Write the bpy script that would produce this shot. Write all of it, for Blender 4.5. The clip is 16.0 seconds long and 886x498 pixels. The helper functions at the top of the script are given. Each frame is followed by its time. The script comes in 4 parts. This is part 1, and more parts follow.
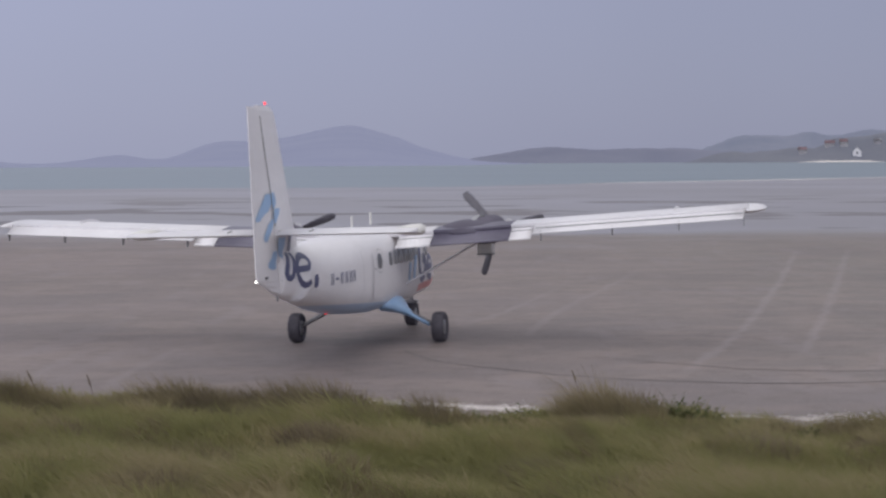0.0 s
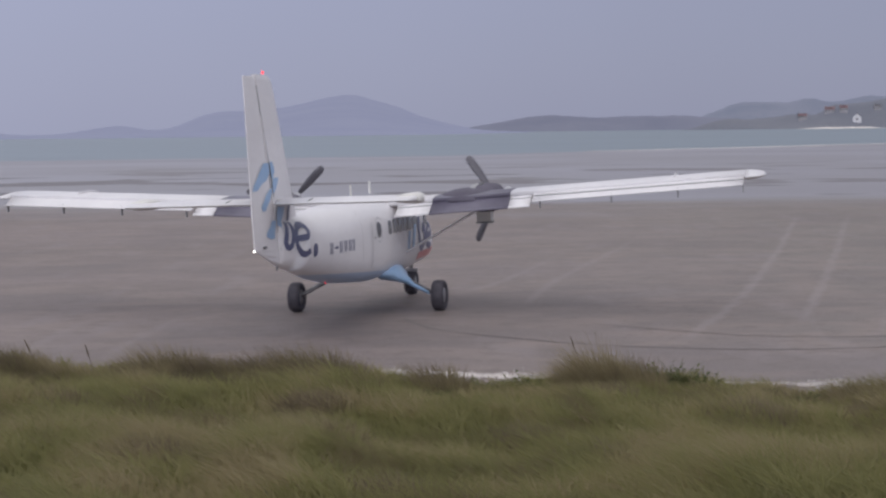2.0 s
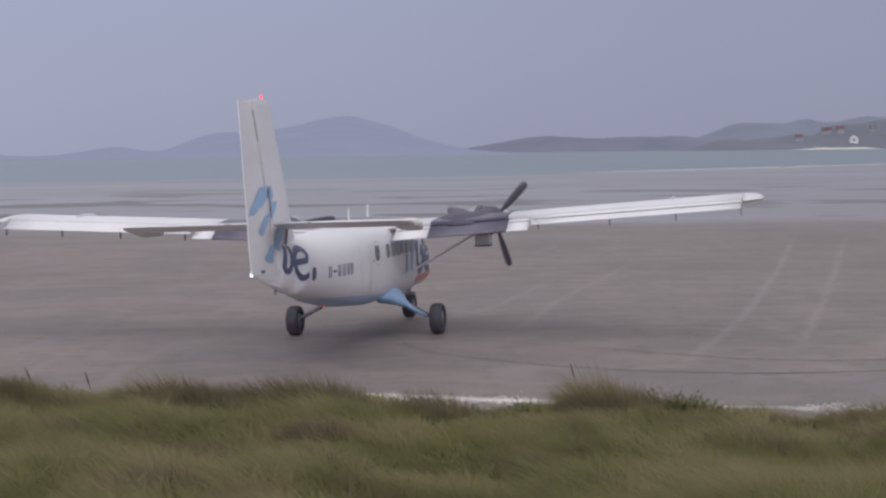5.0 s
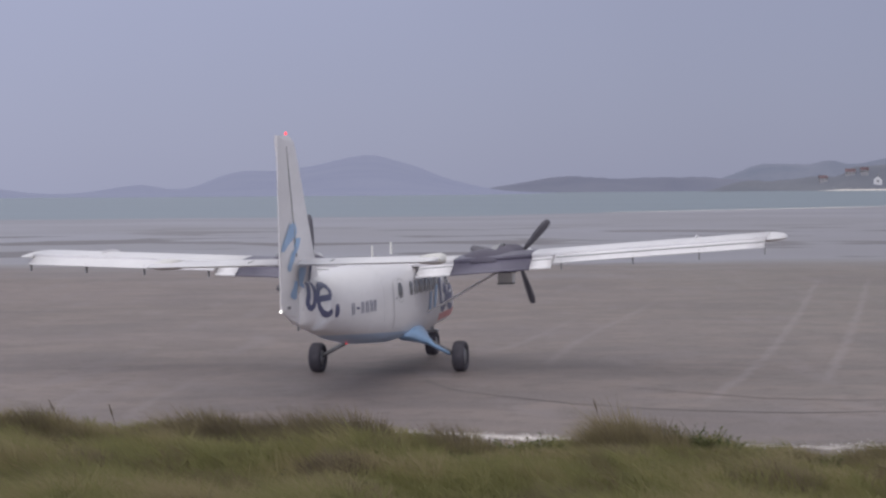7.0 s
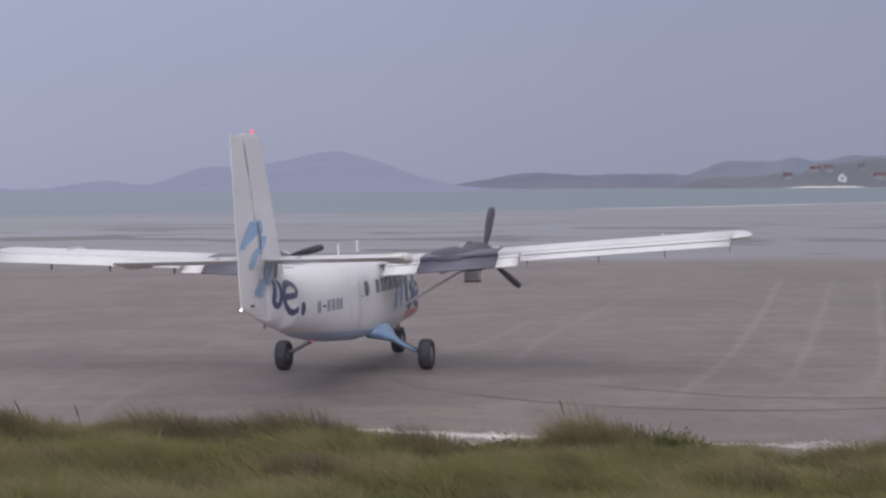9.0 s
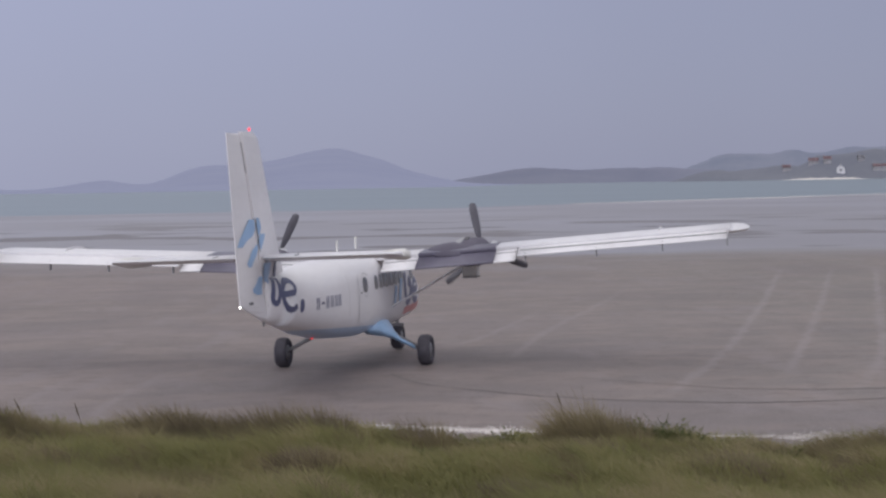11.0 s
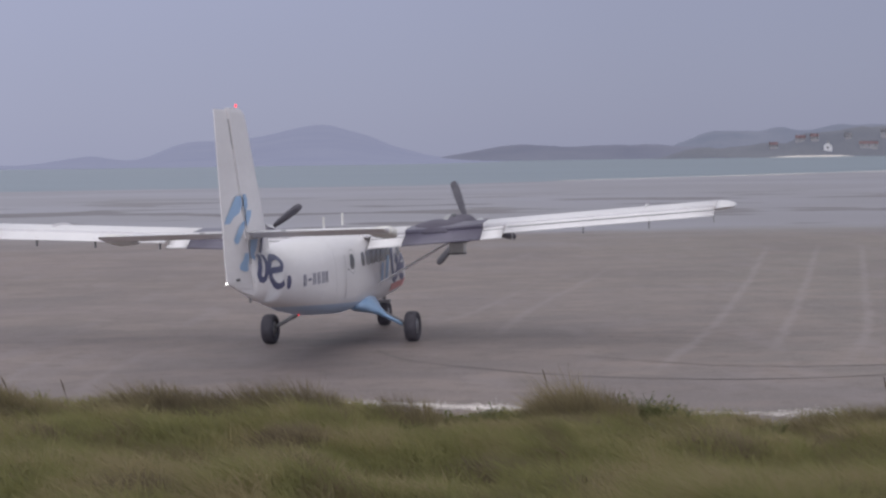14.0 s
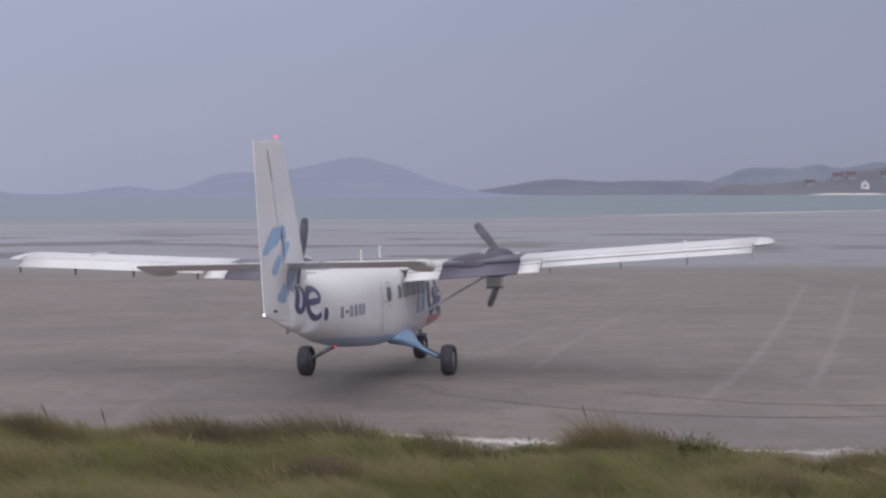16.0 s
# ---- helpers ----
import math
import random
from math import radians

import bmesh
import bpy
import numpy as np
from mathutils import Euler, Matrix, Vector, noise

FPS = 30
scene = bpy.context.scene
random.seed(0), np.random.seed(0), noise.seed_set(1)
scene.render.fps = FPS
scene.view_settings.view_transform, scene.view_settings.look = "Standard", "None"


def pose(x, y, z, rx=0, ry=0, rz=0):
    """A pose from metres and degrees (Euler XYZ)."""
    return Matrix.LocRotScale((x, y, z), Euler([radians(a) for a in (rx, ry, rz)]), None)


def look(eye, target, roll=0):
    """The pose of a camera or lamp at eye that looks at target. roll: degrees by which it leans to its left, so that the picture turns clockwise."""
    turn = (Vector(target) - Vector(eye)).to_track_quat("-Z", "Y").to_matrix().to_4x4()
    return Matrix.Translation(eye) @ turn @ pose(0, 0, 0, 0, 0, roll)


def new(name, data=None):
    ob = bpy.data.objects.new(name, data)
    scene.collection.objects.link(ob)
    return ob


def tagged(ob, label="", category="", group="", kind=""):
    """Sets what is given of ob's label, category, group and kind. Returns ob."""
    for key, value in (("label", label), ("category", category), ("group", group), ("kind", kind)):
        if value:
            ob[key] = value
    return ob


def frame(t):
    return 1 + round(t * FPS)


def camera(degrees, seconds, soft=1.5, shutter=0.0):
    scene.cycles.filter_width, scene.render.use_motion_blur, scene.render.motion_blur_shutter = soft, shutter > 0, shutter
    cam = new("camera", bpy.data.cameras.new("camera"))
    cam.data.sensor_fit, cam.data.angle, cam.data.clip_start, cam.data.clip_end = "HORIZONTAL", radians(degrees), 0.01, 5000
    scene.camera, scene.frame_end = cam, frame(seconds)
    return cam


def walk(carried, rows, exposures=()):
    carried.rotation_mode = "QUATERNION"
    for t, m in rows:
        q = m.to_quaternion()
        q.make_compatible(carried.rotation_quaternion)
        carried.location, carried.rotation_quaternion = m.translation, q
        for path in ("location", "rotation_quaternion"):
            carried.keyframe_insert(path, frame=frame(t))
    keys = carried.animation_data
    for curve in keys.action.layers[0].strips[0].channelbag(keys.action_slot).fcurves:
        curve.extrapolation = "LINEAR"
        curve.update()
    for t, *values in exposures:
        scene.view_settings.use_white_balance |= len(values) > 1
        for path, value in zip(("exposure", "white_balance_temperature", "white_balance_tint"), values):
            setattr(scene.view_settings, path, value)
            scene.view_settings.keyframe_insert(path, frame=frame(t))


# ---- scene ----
# camera and its walk: seconds, place, turn to the right, tilt, lean
cam = camera(27.28, 16.0, soft=2.4, shutter=0.5)
PATH = [
    (0, 11.766, -44.400, 4.600, -12.475, -2.768, -0.331),
    (0.5, 11.758, -44.428, 4.622, -13.102, -2.957, -0.546),
    (1, 11.765, -44.405, 4.617, -12.608, -3.043, -0.430),
    (1.5, 11.772, -44.387, 4.593, -12.404, -3.110, -0.495),
    (2, 11.782, -44.357, 4.582, -12.493, -3.741, -0.694),
    (2.5, 11.759, -44.379, 4.603, -12.364, -3.377, -0.276),
    (3, 11.771, -44.381, 4.621, -12.465, -3.385, -0.238),
    (5.5, 11.766, -44.399, 4.650, -12.272, -2.847, -0.851),
    (6, 11.768, -44.431, 4.630, -12.006, -2.411, -0.757),
    (6.5, 11.774, -44.454, 4.626, -13.298, -2.077, -0.823),
    (7, 11.765, -44.429, 4.603, -13.103, -1.844, -0.452),
    (7.5, 11.768, -44.368, 4.638, -12.995, -2.301, -0.361),
    (8, 11.750, -44.436, 4.631, -12.656, -2.273, -0.256),
    (8.5, 11.782, -44.423, 4.610, -12.427, -2.206, -0.311),
    (8.7, 11.762, -44.434, 4.637, -12.091, -1.974, -0.275),
    (10.8, 11.818, -44.534, 4.662, -12.133, -2.050, -0.678),
    (11, 11.811, -44.534, 4.640, -12.016, -2.093, -0.975),
    (11.5, 11.804, -44.497, 4.621, -11.842, -2.681, -1.031),
    (12, 11.832, -44.474, 4.653, -11.783, -2.724, -1.349),
    (12.5, 11.805, -44.480, 4.636, -11.644, -3.126, -1.126),
    (13, 11.814, -44.500, 4.616, -11.595, -3.252, -1.173),
    (13.5, 11.833, -44.514, 4.632, -11.544, -2.978, -1.195),
    (14, 11.826, -44.549, 4.642, -11.628, -2.830, -0.858),
    (14.5, 11.825, -44.533, 4.608, -12.157, -2.661, -1.095),
    (15, 11.845, -44.520, 4.662, -13.607, -2.065, -0.073),
    (15.5, 11.774, -44.527, 4.619, -12.816, -1.567, -0.260),
    (16, 11.764, -44.562, 4.646, -12.710, -1.773, -0.194)]
walk(cam, [(t, pose(x, y, z, 90 + tilt, 0, -turn) @ pose(0, 0, 0, 0, 0, lean)) for t, x, y, z, turn, tilt, lean in PATH])
EYE = Vector((11.78, -44.45, 0))
AHEAD = Vector((-0.2147, 0.9767, 0))
ASIDE = Vector((0.9767, 0.2147, 0))


def spot(d, s, z=0.0):
    """A place d metres ahead of where the camera stands and s metres to its right."""
    p = EYE + AHEAD * d + ASIDE * s
    return Vector((p.x, p.y, z))


# world, sun, exposure
def sky_and_sun():
    world = bpy.data.worlds.new("overcast_sky")
    scene.world = world
    world.use_nodes = True
    nt = world.node_tree
    nt.nodes.clear()
    out = nt.nodes.new("ShaderNodeOutputWorld")
    bg = nt.nodes.new("ShaderNodeBackground")
    air = nt.nodes.new("ShaderNodeTexSky")
    air.sky_type = "NISHITA"
    air.sun_disc = False
    air.sun_elevation = radians(55)
    air.sun_rotation = radians(200)
    dim = nt.nodes.new("ShaderNodeVectorMath")
    dim.operation = "SCALE"
    dim.inputs["Scale"].default_value = 0.1
    nt.links.new(air.outputs[0], dim.inputs[0])
    coord = nt.nodes.new("ShaderNodeTexCoord")
    sep = nt.nodes.new("ShaderNodeSeparateXYZ")
    nt.links.new(coord.outputs["Generated"], sep.inputs[0])
    ramp = nt.nodes.new("ShaderNodeValToRGB")
    e = ramp.color_ramp.elements
    e[0].position, e[0].color = 0.0, (0.338, 0.355, 0.492, 1)
    e[1].position, e[1].color = 1.0, (0.90, 0.877, 0.886, 1)
    m = e.new(0.10)
    m.color = (0.364, 0.386, 0.545, 1)
    m = e.new(0.35)
    m.color = (0.68, 0.69, 0.78, 1)
    nt.links.new(sep.outputs[2], ramp.inputs[0])
    n = nt.nodes.new("ShaderNodeTexNoise")
    n.inputs["Scale"].default_value = 3.0
    n.inputs["Detail"].default_value = 3.0
    nt.links.new(coord.outputs["Generated"], n.inputs["Vector"])
    mr = nt.nodes.new("ShaderNodeMapRange")
    mr.inputs[3].default_value, mr.inputs[4].default_value = 0.93, 1.07
    nt.links.new(n.outputs[0], mr.inputs[0])
    cl = nt.nodes.new("ShaderNodeVectorMath")
    cl.operation = "SCALE"
    nt.links.new(ramp.outputs[0], cl.inputs[0])
    dot = nt.nodes.new("ShaderNodeVectorMath")
    dot.operation = "DOT_PRODUCT"
    dot.inputs[1].default_value = ASIDE
    nt.links.new(coord.outputs["Generated"], dot.inputs[0])
    thin = nt.nodes.new("ShaderNodeMapRange")
    thin.inputs[1].default_value, thin.inputs[2].default_value = -0.30, 0.45
    thin.inputs[3].default_value, thin.inputs[4].default_value = 1.03, 0.73
    nt.links.new(dot.outputs["Value"], thin.inputs[0])
    both = nt.nodes.new("ShaderNodeMath")
    both.operation = "MULTIPLY"
    nt.links.new(mr.outputs[0], both.inputs[0])
    nt.links.new(thin.outputs[0], both.inputs[1])
    back = nt.nodes.new("ShaderNodeVectorMath")
    back.operation = "DOT_PRODUCT"
    back.inputs[1].default_value = AHEAD
    nt.links.new(coord.outputs["Generated"], back.inputs[0])
    sunny = nt.nodes.new("ShaderNodeMapRange")
    sunny.interpolation_type = "SMOOTHSTEP"
    sunny.inputs[1].default_value, sunny.inputs[2].default_value = 0.6, -1.0
    sunny.inputs[3].default_value, sunny.inputs[4].default_value = 1.0, 1.75
    nt.links.new(back.outputs["Value"], sunny.inputs[0])
    brighter = nt.nodes.new("ShaderNodeMath")
    brighter.operation = "MULTIPLY"
    nt.links.new(both.outputs[0], brighter.inputs[0])
    nt.links.new(sunny.outputs[0], brighter.inputs[1])
    nt.links.new(brighter.outputs[0], cl.inputs["Scale"])
    mix = nt.nodes.new("ShaderNodeMix")
    mix.data_type = "RGBA"
    mix.inputs[0].default_value = 0.95
    nt.links.new(dim.outputs[0], mix.inputs[6])
    nt.links.new(cl.outputs[0], mix.inputs[7])
    nt.links.new(mix.outputs[2], bg.inputs[0])
    nt.links.new(bg.outputs[0], out.inputs[0])
    sun = new("sun", bpy.data.lights.new("sun", "SUN"))
    sun.data.energy = 0.66
    sun.data.angle = radians(70)
    sun.data.color = (1.0, 0.955, 0.93)
    sun.matrix_world = look((26, -88, 74), (0, 0, 0))


sky_and_sun()
scene.view_settings.exposure = 0.0


# materials
def shader(name, rough=0.6, metal=0.0):
    m = bpy.data.materials.new(name)
    m.use_nodes = True
    b = m.node_tree.nodes["Principled BSDF"]
    b.inputs["Roughness"].default_value = rough
    b.inputs["Metallic"].default_value = metal
    return m, m.node_tree, b


def noisy(name, a, b, scale=3.0, rough=0.6, metal=0.0, bump=0.0, fine=40.0, space="Object", stretch=(1, 1, 1), low=0.3, high=0.7):
    """A surface of two colours, mixed by a coarse and a fine noise, with a fine relief."""
    m, nt, bs = shader(name, rough, metal)
    L, N = nt.links.new, nt.nodes.new
    tc, mp = N("ShaderNodeTexCoord"), N("ShaderNodeMapping")
    mp.inputs["Scale"].default_value = stretch
    L(tc.outputs[space], mp.inputs[0])
    n1, n2 = N("ShaderNodeTexNoise"), N("ShaderNodeTexNoise")
    n1.inputs["Scale"].default_value, n2.inputs["Scale"].default_value = scale, fine
    n1.inputs["Detail"].default_value, n2.inputs["Detail"].default_value = 6.0, 3.0
    L(mp.outputs[0], n1.inputs["Vector"])
    L(mp.outputs[0], n2.inputs["Vector"])
    add = N("ShaderNodeMath")
    add.operation = "MULTIPLY_ADD"
    add.inputs[1].default_value = 0.35
    L(n2.outputs[0], add.inputs[0])
    L(n1.outputs[0], add.inputs[2])
    mr = N("ShaderNodeMapRange")
    mr.inputs[1].default_value, mr.inputs[2].default_value = low + 0.17, high + 0.17
    L(add.outputs[0], mr.inputs[0])
    mix = N("ShaderNodeMix")
    mix.data_type = "RGBA"
    mix.inputs[6].default_value, mix.inputs[7].default_value = (*a, 1), (*b, 1)
    L(mr.outputs[0], mix.inputs[0])
    L(mix.outputs[2], bs.inputs["Base Color"])
    if bump:
        bp = N("ShaderNodeBump")
        bp.inputs["Strength"].default_value = bump
        bp.inputs["Distance"].default_value = 0.02
        L(n2.outputs[0], bp.inputs["Height"])
        L(bp.outputs[0], bs.inputs["Normal"])
    return m


def glow(name, color, power):
    m, nt, b = shader(name, 0.3)
    b.inputs["Base Color"].default_value = (*color, 1)
    b.inputs["Emission Color"].default_value = (*color, 1)
    b.inputs["Emission Strength"].default_value = power
    return m


WHITE = noisy("white_paint", (0.67, 0.656, 0.675), (0.75, 0.736, 0.755), 0.8, 0.35, stretch=(1, 0.35, 1), fine=9)
GREY_WHITE = noisy("dull_white_paint", (0.62, 0.61, 0.58), (0.74, 0.73, 0.70), 1.2, 0.45, fine=12)
DARK = noisy("dark_blue_grey_paint", (0.10, 0.092, 0.13), (0.145, 0.135, 0.18), 1.5, 0.4, fine=14)
NAVY = noisy("navy_paint", (0.085, 0.095, 0.185), (0.11, 0.12, 0.215), 2.0, 0.35)
PALE_BLUE = noisy("pale_blue_paint", (0.26, 0.41, 0.62), (0.32, 0.47, 0.68), 2.0, 0.35)
RED = noisy("red_paint", (0.55, 0.20, 0.20), (0.62, 0.28, 0.28), 2.0, 0.4)
WING_LINE = noisy("grey_wing_line", (0.28, 0.28, 0.29), (0.36, 0.36, 0.37), 4.0, 0.6)
COWL = noisy("matt_dark_cowling_paint", (0.075, 0.068, 0.095), (0.115, 0.105, 0.14), 1.5, 0.75, fine=14)
SEAM = noisy("dark_seam", (0.12, 0.12, 0.13), (0.20, 0.20, 0.21), 4.0, 0.7)
FAINT = noisy("faint_seam", (0.42, 0.42, 0.43), (0.52, 0.52, 0.53), 4.0, 0.6)
GLASS = noisy("dark_window", (0.10, 0.10, 0.11), (0.15, 0.15, 0.16), 1.0, 0.2)
PALE_GLASS = noisy("grey_window", (0.19, 0.19, 0.20), (0.24, 0.24, 0.25), 1.0, 0.2)
WINDOW_BAND = noisy("grey_window_band", (0.27, 0.27, 0.28), (0.34, 0.34, 0.35), 1.2, 0.4)
TYRE = noisy("tyre_rubber", (0.045, 0.042, 0.054), (0.078, 0.073, 0.088), 5.0, 0.85, bump=0.3)
STEEL = noisy("dull_steel", (0.30, 0.30, 0.31), (0.42, 0.42, 0.43), 6.0, 0.4, 0.8)
BLADE = noisy("grey_blade", (0.085, 0.082, 0.10), (0.13, 0.125, 0.145), 4.0, 0.5)
SPINNER = noisy("polished_spinner", (0.6, 0.6, 0.61), (0.75, 0.75, 0.76), 4.0, 0.25, 0.9)
LAMP_WHITE = glow("white_light", (1.0, 0.97, 0.93), 4.0)
LAMP_RED = glow("red_light", (1.0, 0.05, 0.06), 1.6)


# dried tyre trails in the sand: metres ahead, metres aside
TRACKS = [[(37.5, 4.6), (39.2, 5.2), (41.8, 5.95), (47.7, 7.6), (62.6, 11.2), (83.4, 15.8), (96, 18.6)], [(42.0, 8.2), (43.2, 8.5), (57.2, 12.0), (82.4, 18.0), (96, 21.2)],
          [(38.0, 8.8), (39.9, 9.45), (46.0, 11.35), (61.3, 15.1), (81.7, 20.0), (96, 23.4)], [(46.0, 1.9), (47.4, 2.1), (57.2, 3.85), (67.1, 6.1), (80, 8.8)], [(50, 0.4), (57, 2.2), (70, 4.8)],
          [(34.5, -6.4), (37.5, -6.9), (40, -7.0), (52, -5.5)], [(34.0, -8.0), (37.5, -8.8), (50, -8.2)]]


def sand_material():
    m, nt, bs = shader("shell_sand", 0.8)
    L, N = nt.links.new, nt.nodes.new
    geo = N("ShaderNodeNewGeometry")
    off = N("ShaderNodeVectorMath")
    off.operation = "SUBTRACT"
    off.inputs[1].default_value = EYE
    L(geo.outputs["Position"], off.inputs[0])
    dist = N("ShaderNodeVectorMath")
    dist.operation = "DOT_PRODUCT"
    dist.inputs[1].default_value = AHEAD
    L(off.outputs[0], dist.inputs[0])
    side = N("ShaderNodeVectorMath")
    side.operation = "DOT_PRODUCT"
    side.inputs[1].default_value = ASIDE
    L(off.outputs[0], side.inputs[0])
    xy = N("ShaderNodeCombineXYZ")
    L(side.outputs["Value"], xy.inputs[0])
    L(dist.outputs["Value"], xy.inputs[1])

    def nz(scale, sx, sy, detail=5.0):
        mp = N("ShaderNodeMapping")
        mp.inputs["Scale"].default_value = (sx, sy, 1)
        L(xy.outputs[0], mp.inputs[0])
        t = N("ShaderNodeTexNoise")
        t.inputs["Scale"].default_value, t.inputs["Detail"].default_value = scale, detail
        L(mp.outputs[0], t.inputs["Vector"])
        return t.outputs[0]

    def ma(op, a, b):
        k = N("ShaderNodeMath")
        k.operation = op
        for i, v in enumerate((a, b)):
            if isinstance(v, (int, float)):
                k.inputs[i].default_value = v
            else:
                L(v, k.inputs[i])
        return k.outputs[0]

    def rng(v, a, b, c=0.0, d=1.0):
        k = N("ShaderNodeMapRange")
        k.interpolation_type = "SMOOTHSTEP"
        for i, x in enumerate((a, b, c, d)):
            k.inputs[i + 1].default_value = x
        L(v, k.inputs[0])
        return k.outputs[0]

    def mixc(fac, a, b):
        k = N("ShaderNodeMix")
        k.data_type = "RGBA"
        L(fac, k.inputs[0])
        for i, v in ((6, a), (7, b)):
            if isinstance(v, tuple):
                k.inputs[i].default_value = (*v, 1)
            else:
                L(v, k.inputs[i])
        return k.outputs[2]

    streak = nz(0.05, 0.35, 1.6)
    ripple = nz(0.35, 0.35, 2.2)
    grain = nz(14.0, 1, 1, 3.0)
    d = dist.outputs["Value"]
    dry = mixc(rng(streak, 0.35, 0.65), (0.163, 0.132, 0.124), (0.204, 0.164, 0.160))
    dry = mixc(rng(ripple, 0.30, 0.70, 0.0, 0.5), dry, (0.141, 0.115, 0.116))
    sd = side.outputs["Value"]
    dry = mixc(rng(sd, -4.0, 20.0, 0.0, 0.75), dry, (0.150, 0.139, 0.128))
    # Dark band across the sand, painted in for the shadow of the wings
    shade_d = ma("MULTIPLY", ma("ADD", ma("MULTIPLY", nz(0.114, 0.475, 0.475), 6.0), d), 1.0)
    strip = ma("MULTIPLY", rng(shade_d, 46.8, 50.2), rng(shade_d, 50.2, 54.8, 1.0, 0.0))
    dry = mixc(ma("MULTIPLY", strip, rng(nz(0.1, 0.6, 0.6), 0.3, 0.6, 0.12, 0.5)), dry, (0.116, 0.096, 0.099))
    mottle = nz(0.55, 0.8, 1.2, 8.0)
    dry = mixc(rng(mottle, 0.42, 0.64, 0.0, 0.6), dry, (0.228, 0.181, 0.165))
    patches = nz(0.16, 0.8, 1.0, 8.0)
    dry = mixc(rng(patches, 0.47, 0.63, 0.0, 0.55), dry, (0.127, 0.107, 0.110))
    drift = nz(0.30, 2.2, 0.5, 6.0)
    dry = mixc(rng(drift, 0.52, 0.70, 0.0, 0.4), dry, (0.215, 0.184, 0.190))
    clods = nz(1.7, 1.0, 1.0, 6.0)
    dry = mixc(rng(clods, 0.50, 0.66, 0.0, 0.5), dry, (0.122, 0.100, 0.095))
    rough_edge = ma("MULTIPLY", ma("SUBTRACT", nz(0.8, 1.0, 1.0, 4.0), 0.5), 0.5)
    worn = nz(0.35, 1.0, 1.0, 5.0)
    for number, way in enumerate(TRACKS):
        fc = N("ShaderNodeFloatCurve")
        curve = fc.mapping.curves[0]
        pts = [((p - 30) / 70, (q + 15) / 40) for p, q in way]
        for k, (u, v) in enumerate((pts[0], pts[-1])):
            curve.points[k].location = (u, v)
        for u, v in pts[1:-1]:
            curve.points.new(u, v)
        fc.mapping.update()
        L(ma("DIVIDE", ma("SUBTRACT", d, 30.0), 70.0), fc.inputs["Value"])
        mid = ma("SUBTRACT", ma("MULTIPLY", fc.outputs[0], 40.0), 15.0)
        off_by = ma("ABSOLUTE", ma("ADD", ma("SUBTRACT", sd, mid), rough_edge), 0.0)
        there = ma("MULTIPLY", rng(d, way[0][0], way[0][0] + 3.0), rng(d, way[-1][0] - 14.0, way[-1][0], 1.0, 0.0))
        pale = ma("MULTIPLY", ma("MULTIPLY", rng(off_by, 0.02, 0.24, 1.0, 0.0), there), rng(worn, 0.3, 0.65, 0.2, 0.46 if number < 3 else 0.32))
        dry = mixc(pale, dry, (0.280, 0.242, 0.244))
    edge = ma("ADD", d, ma("MULTIPLY", ma("SUBTRACT", nz(0.02, 0.5, 1.0), 0.5), 90.0))
    wet = rng(edge, 96.0, 118.0)
    pools = rng(nz(0.019, 0.855, 0.760), 0.3, 0.7)
    wetc = mixc(pools, (0.179, 0.168, 0.187), (0.198, 0.187, 0.210))
    bars = ma("MULTIPLY", rng(nz(0.045, 1.0, 1.3, 6.0), 0.52, 0.58, 0.0, 0.9), rng(d, 170.0, 260.0, 1.0, 0.0))
    wetc = mixc(bars, wetc, (0.133, 0.125, 0.142))
    col = mixc(wet, dry, wetc)
    col = mixc(rng(grain, 0.3, 0.8, 0.0, 0.25), col, (0.342, 0.304, 0.285))
    L(col, bs.inputs["Base Color"])
    gloss = ma("ADD", ma("MULTIPLY", ma("MULTIPLY", wet, ma("SUBTRACT", 1.0, bars)), rng(pools, 0.0, 1.0, 0.32, 0.40)), 0.16)
    L(ma("SUBTRACT", 0.85, gloss), bs.inputs["Roughness"])
    bp = N("ShaderNodeBump")
    bp.inputs["Strength"].default_value = 0.35
    bp.inputs["Distance"].default_value = 0.05
    L(ma("SUBTRACT", 0.35, ma("MULTIPLY", wet, 0.3)), bp.inputs["Strength"])
    L(ma("ADD", grain, ma("MULTIPLY", ripple, 2.0)), bp.inputs["Height"])
    L(bp.outputs[0], bs.inputs["Normal"])
    return m


SAND = sand_material()
WET_RUT = noisy("wet_rut_sand", (0.10, 0.088, 0.085), (0.16, 0.14, 0.135), 0.8, 0.7, bump=0.3, low=0.35, high=0.65)
SHELLS = noisy("white_shell_sand", (0.40, 0.37, 0.35), (0.66, 0.62, 0.60), 1.1, 0.85, bump=0.5, fine=9, low=0.25, high=0.6)
TURF = noisy("dune_turf", (0.085, 0.085, 0.04), (0.16, 0.14, 0.075), 1.3, 0.95, bump=0.6, fine=18)
SEA = noisy("grey_green_sea", (0.090, 0.134, 0.155), (0.122, 0.168, 0.190), 0.01, 0.3, bump=0.25, fine=0.6, stretch=(0.3, 1, 1))
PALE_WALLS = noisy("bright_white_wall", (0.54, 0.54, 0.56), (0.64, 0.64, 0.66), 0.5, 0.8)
# Far white walls greyed and red tiles paled to paint in the haze
HAZED_WALLS = noisy("hazed_white_wall", (0.25, 0.248, 0.265), (0.34, 0.335, 0.35), 0.5, 0.8)
RED_ROOF = noisy("hazed_red_roof", (0.27, 0.185, 0.205), (0.32, 0.225, 0.245), 0.5, 0.8)
SLATE = noisy("grey_slate_roof", (0.24, 0.24, 0.27), (0.30, 0.30, 0.33), 0.5, 0.7)


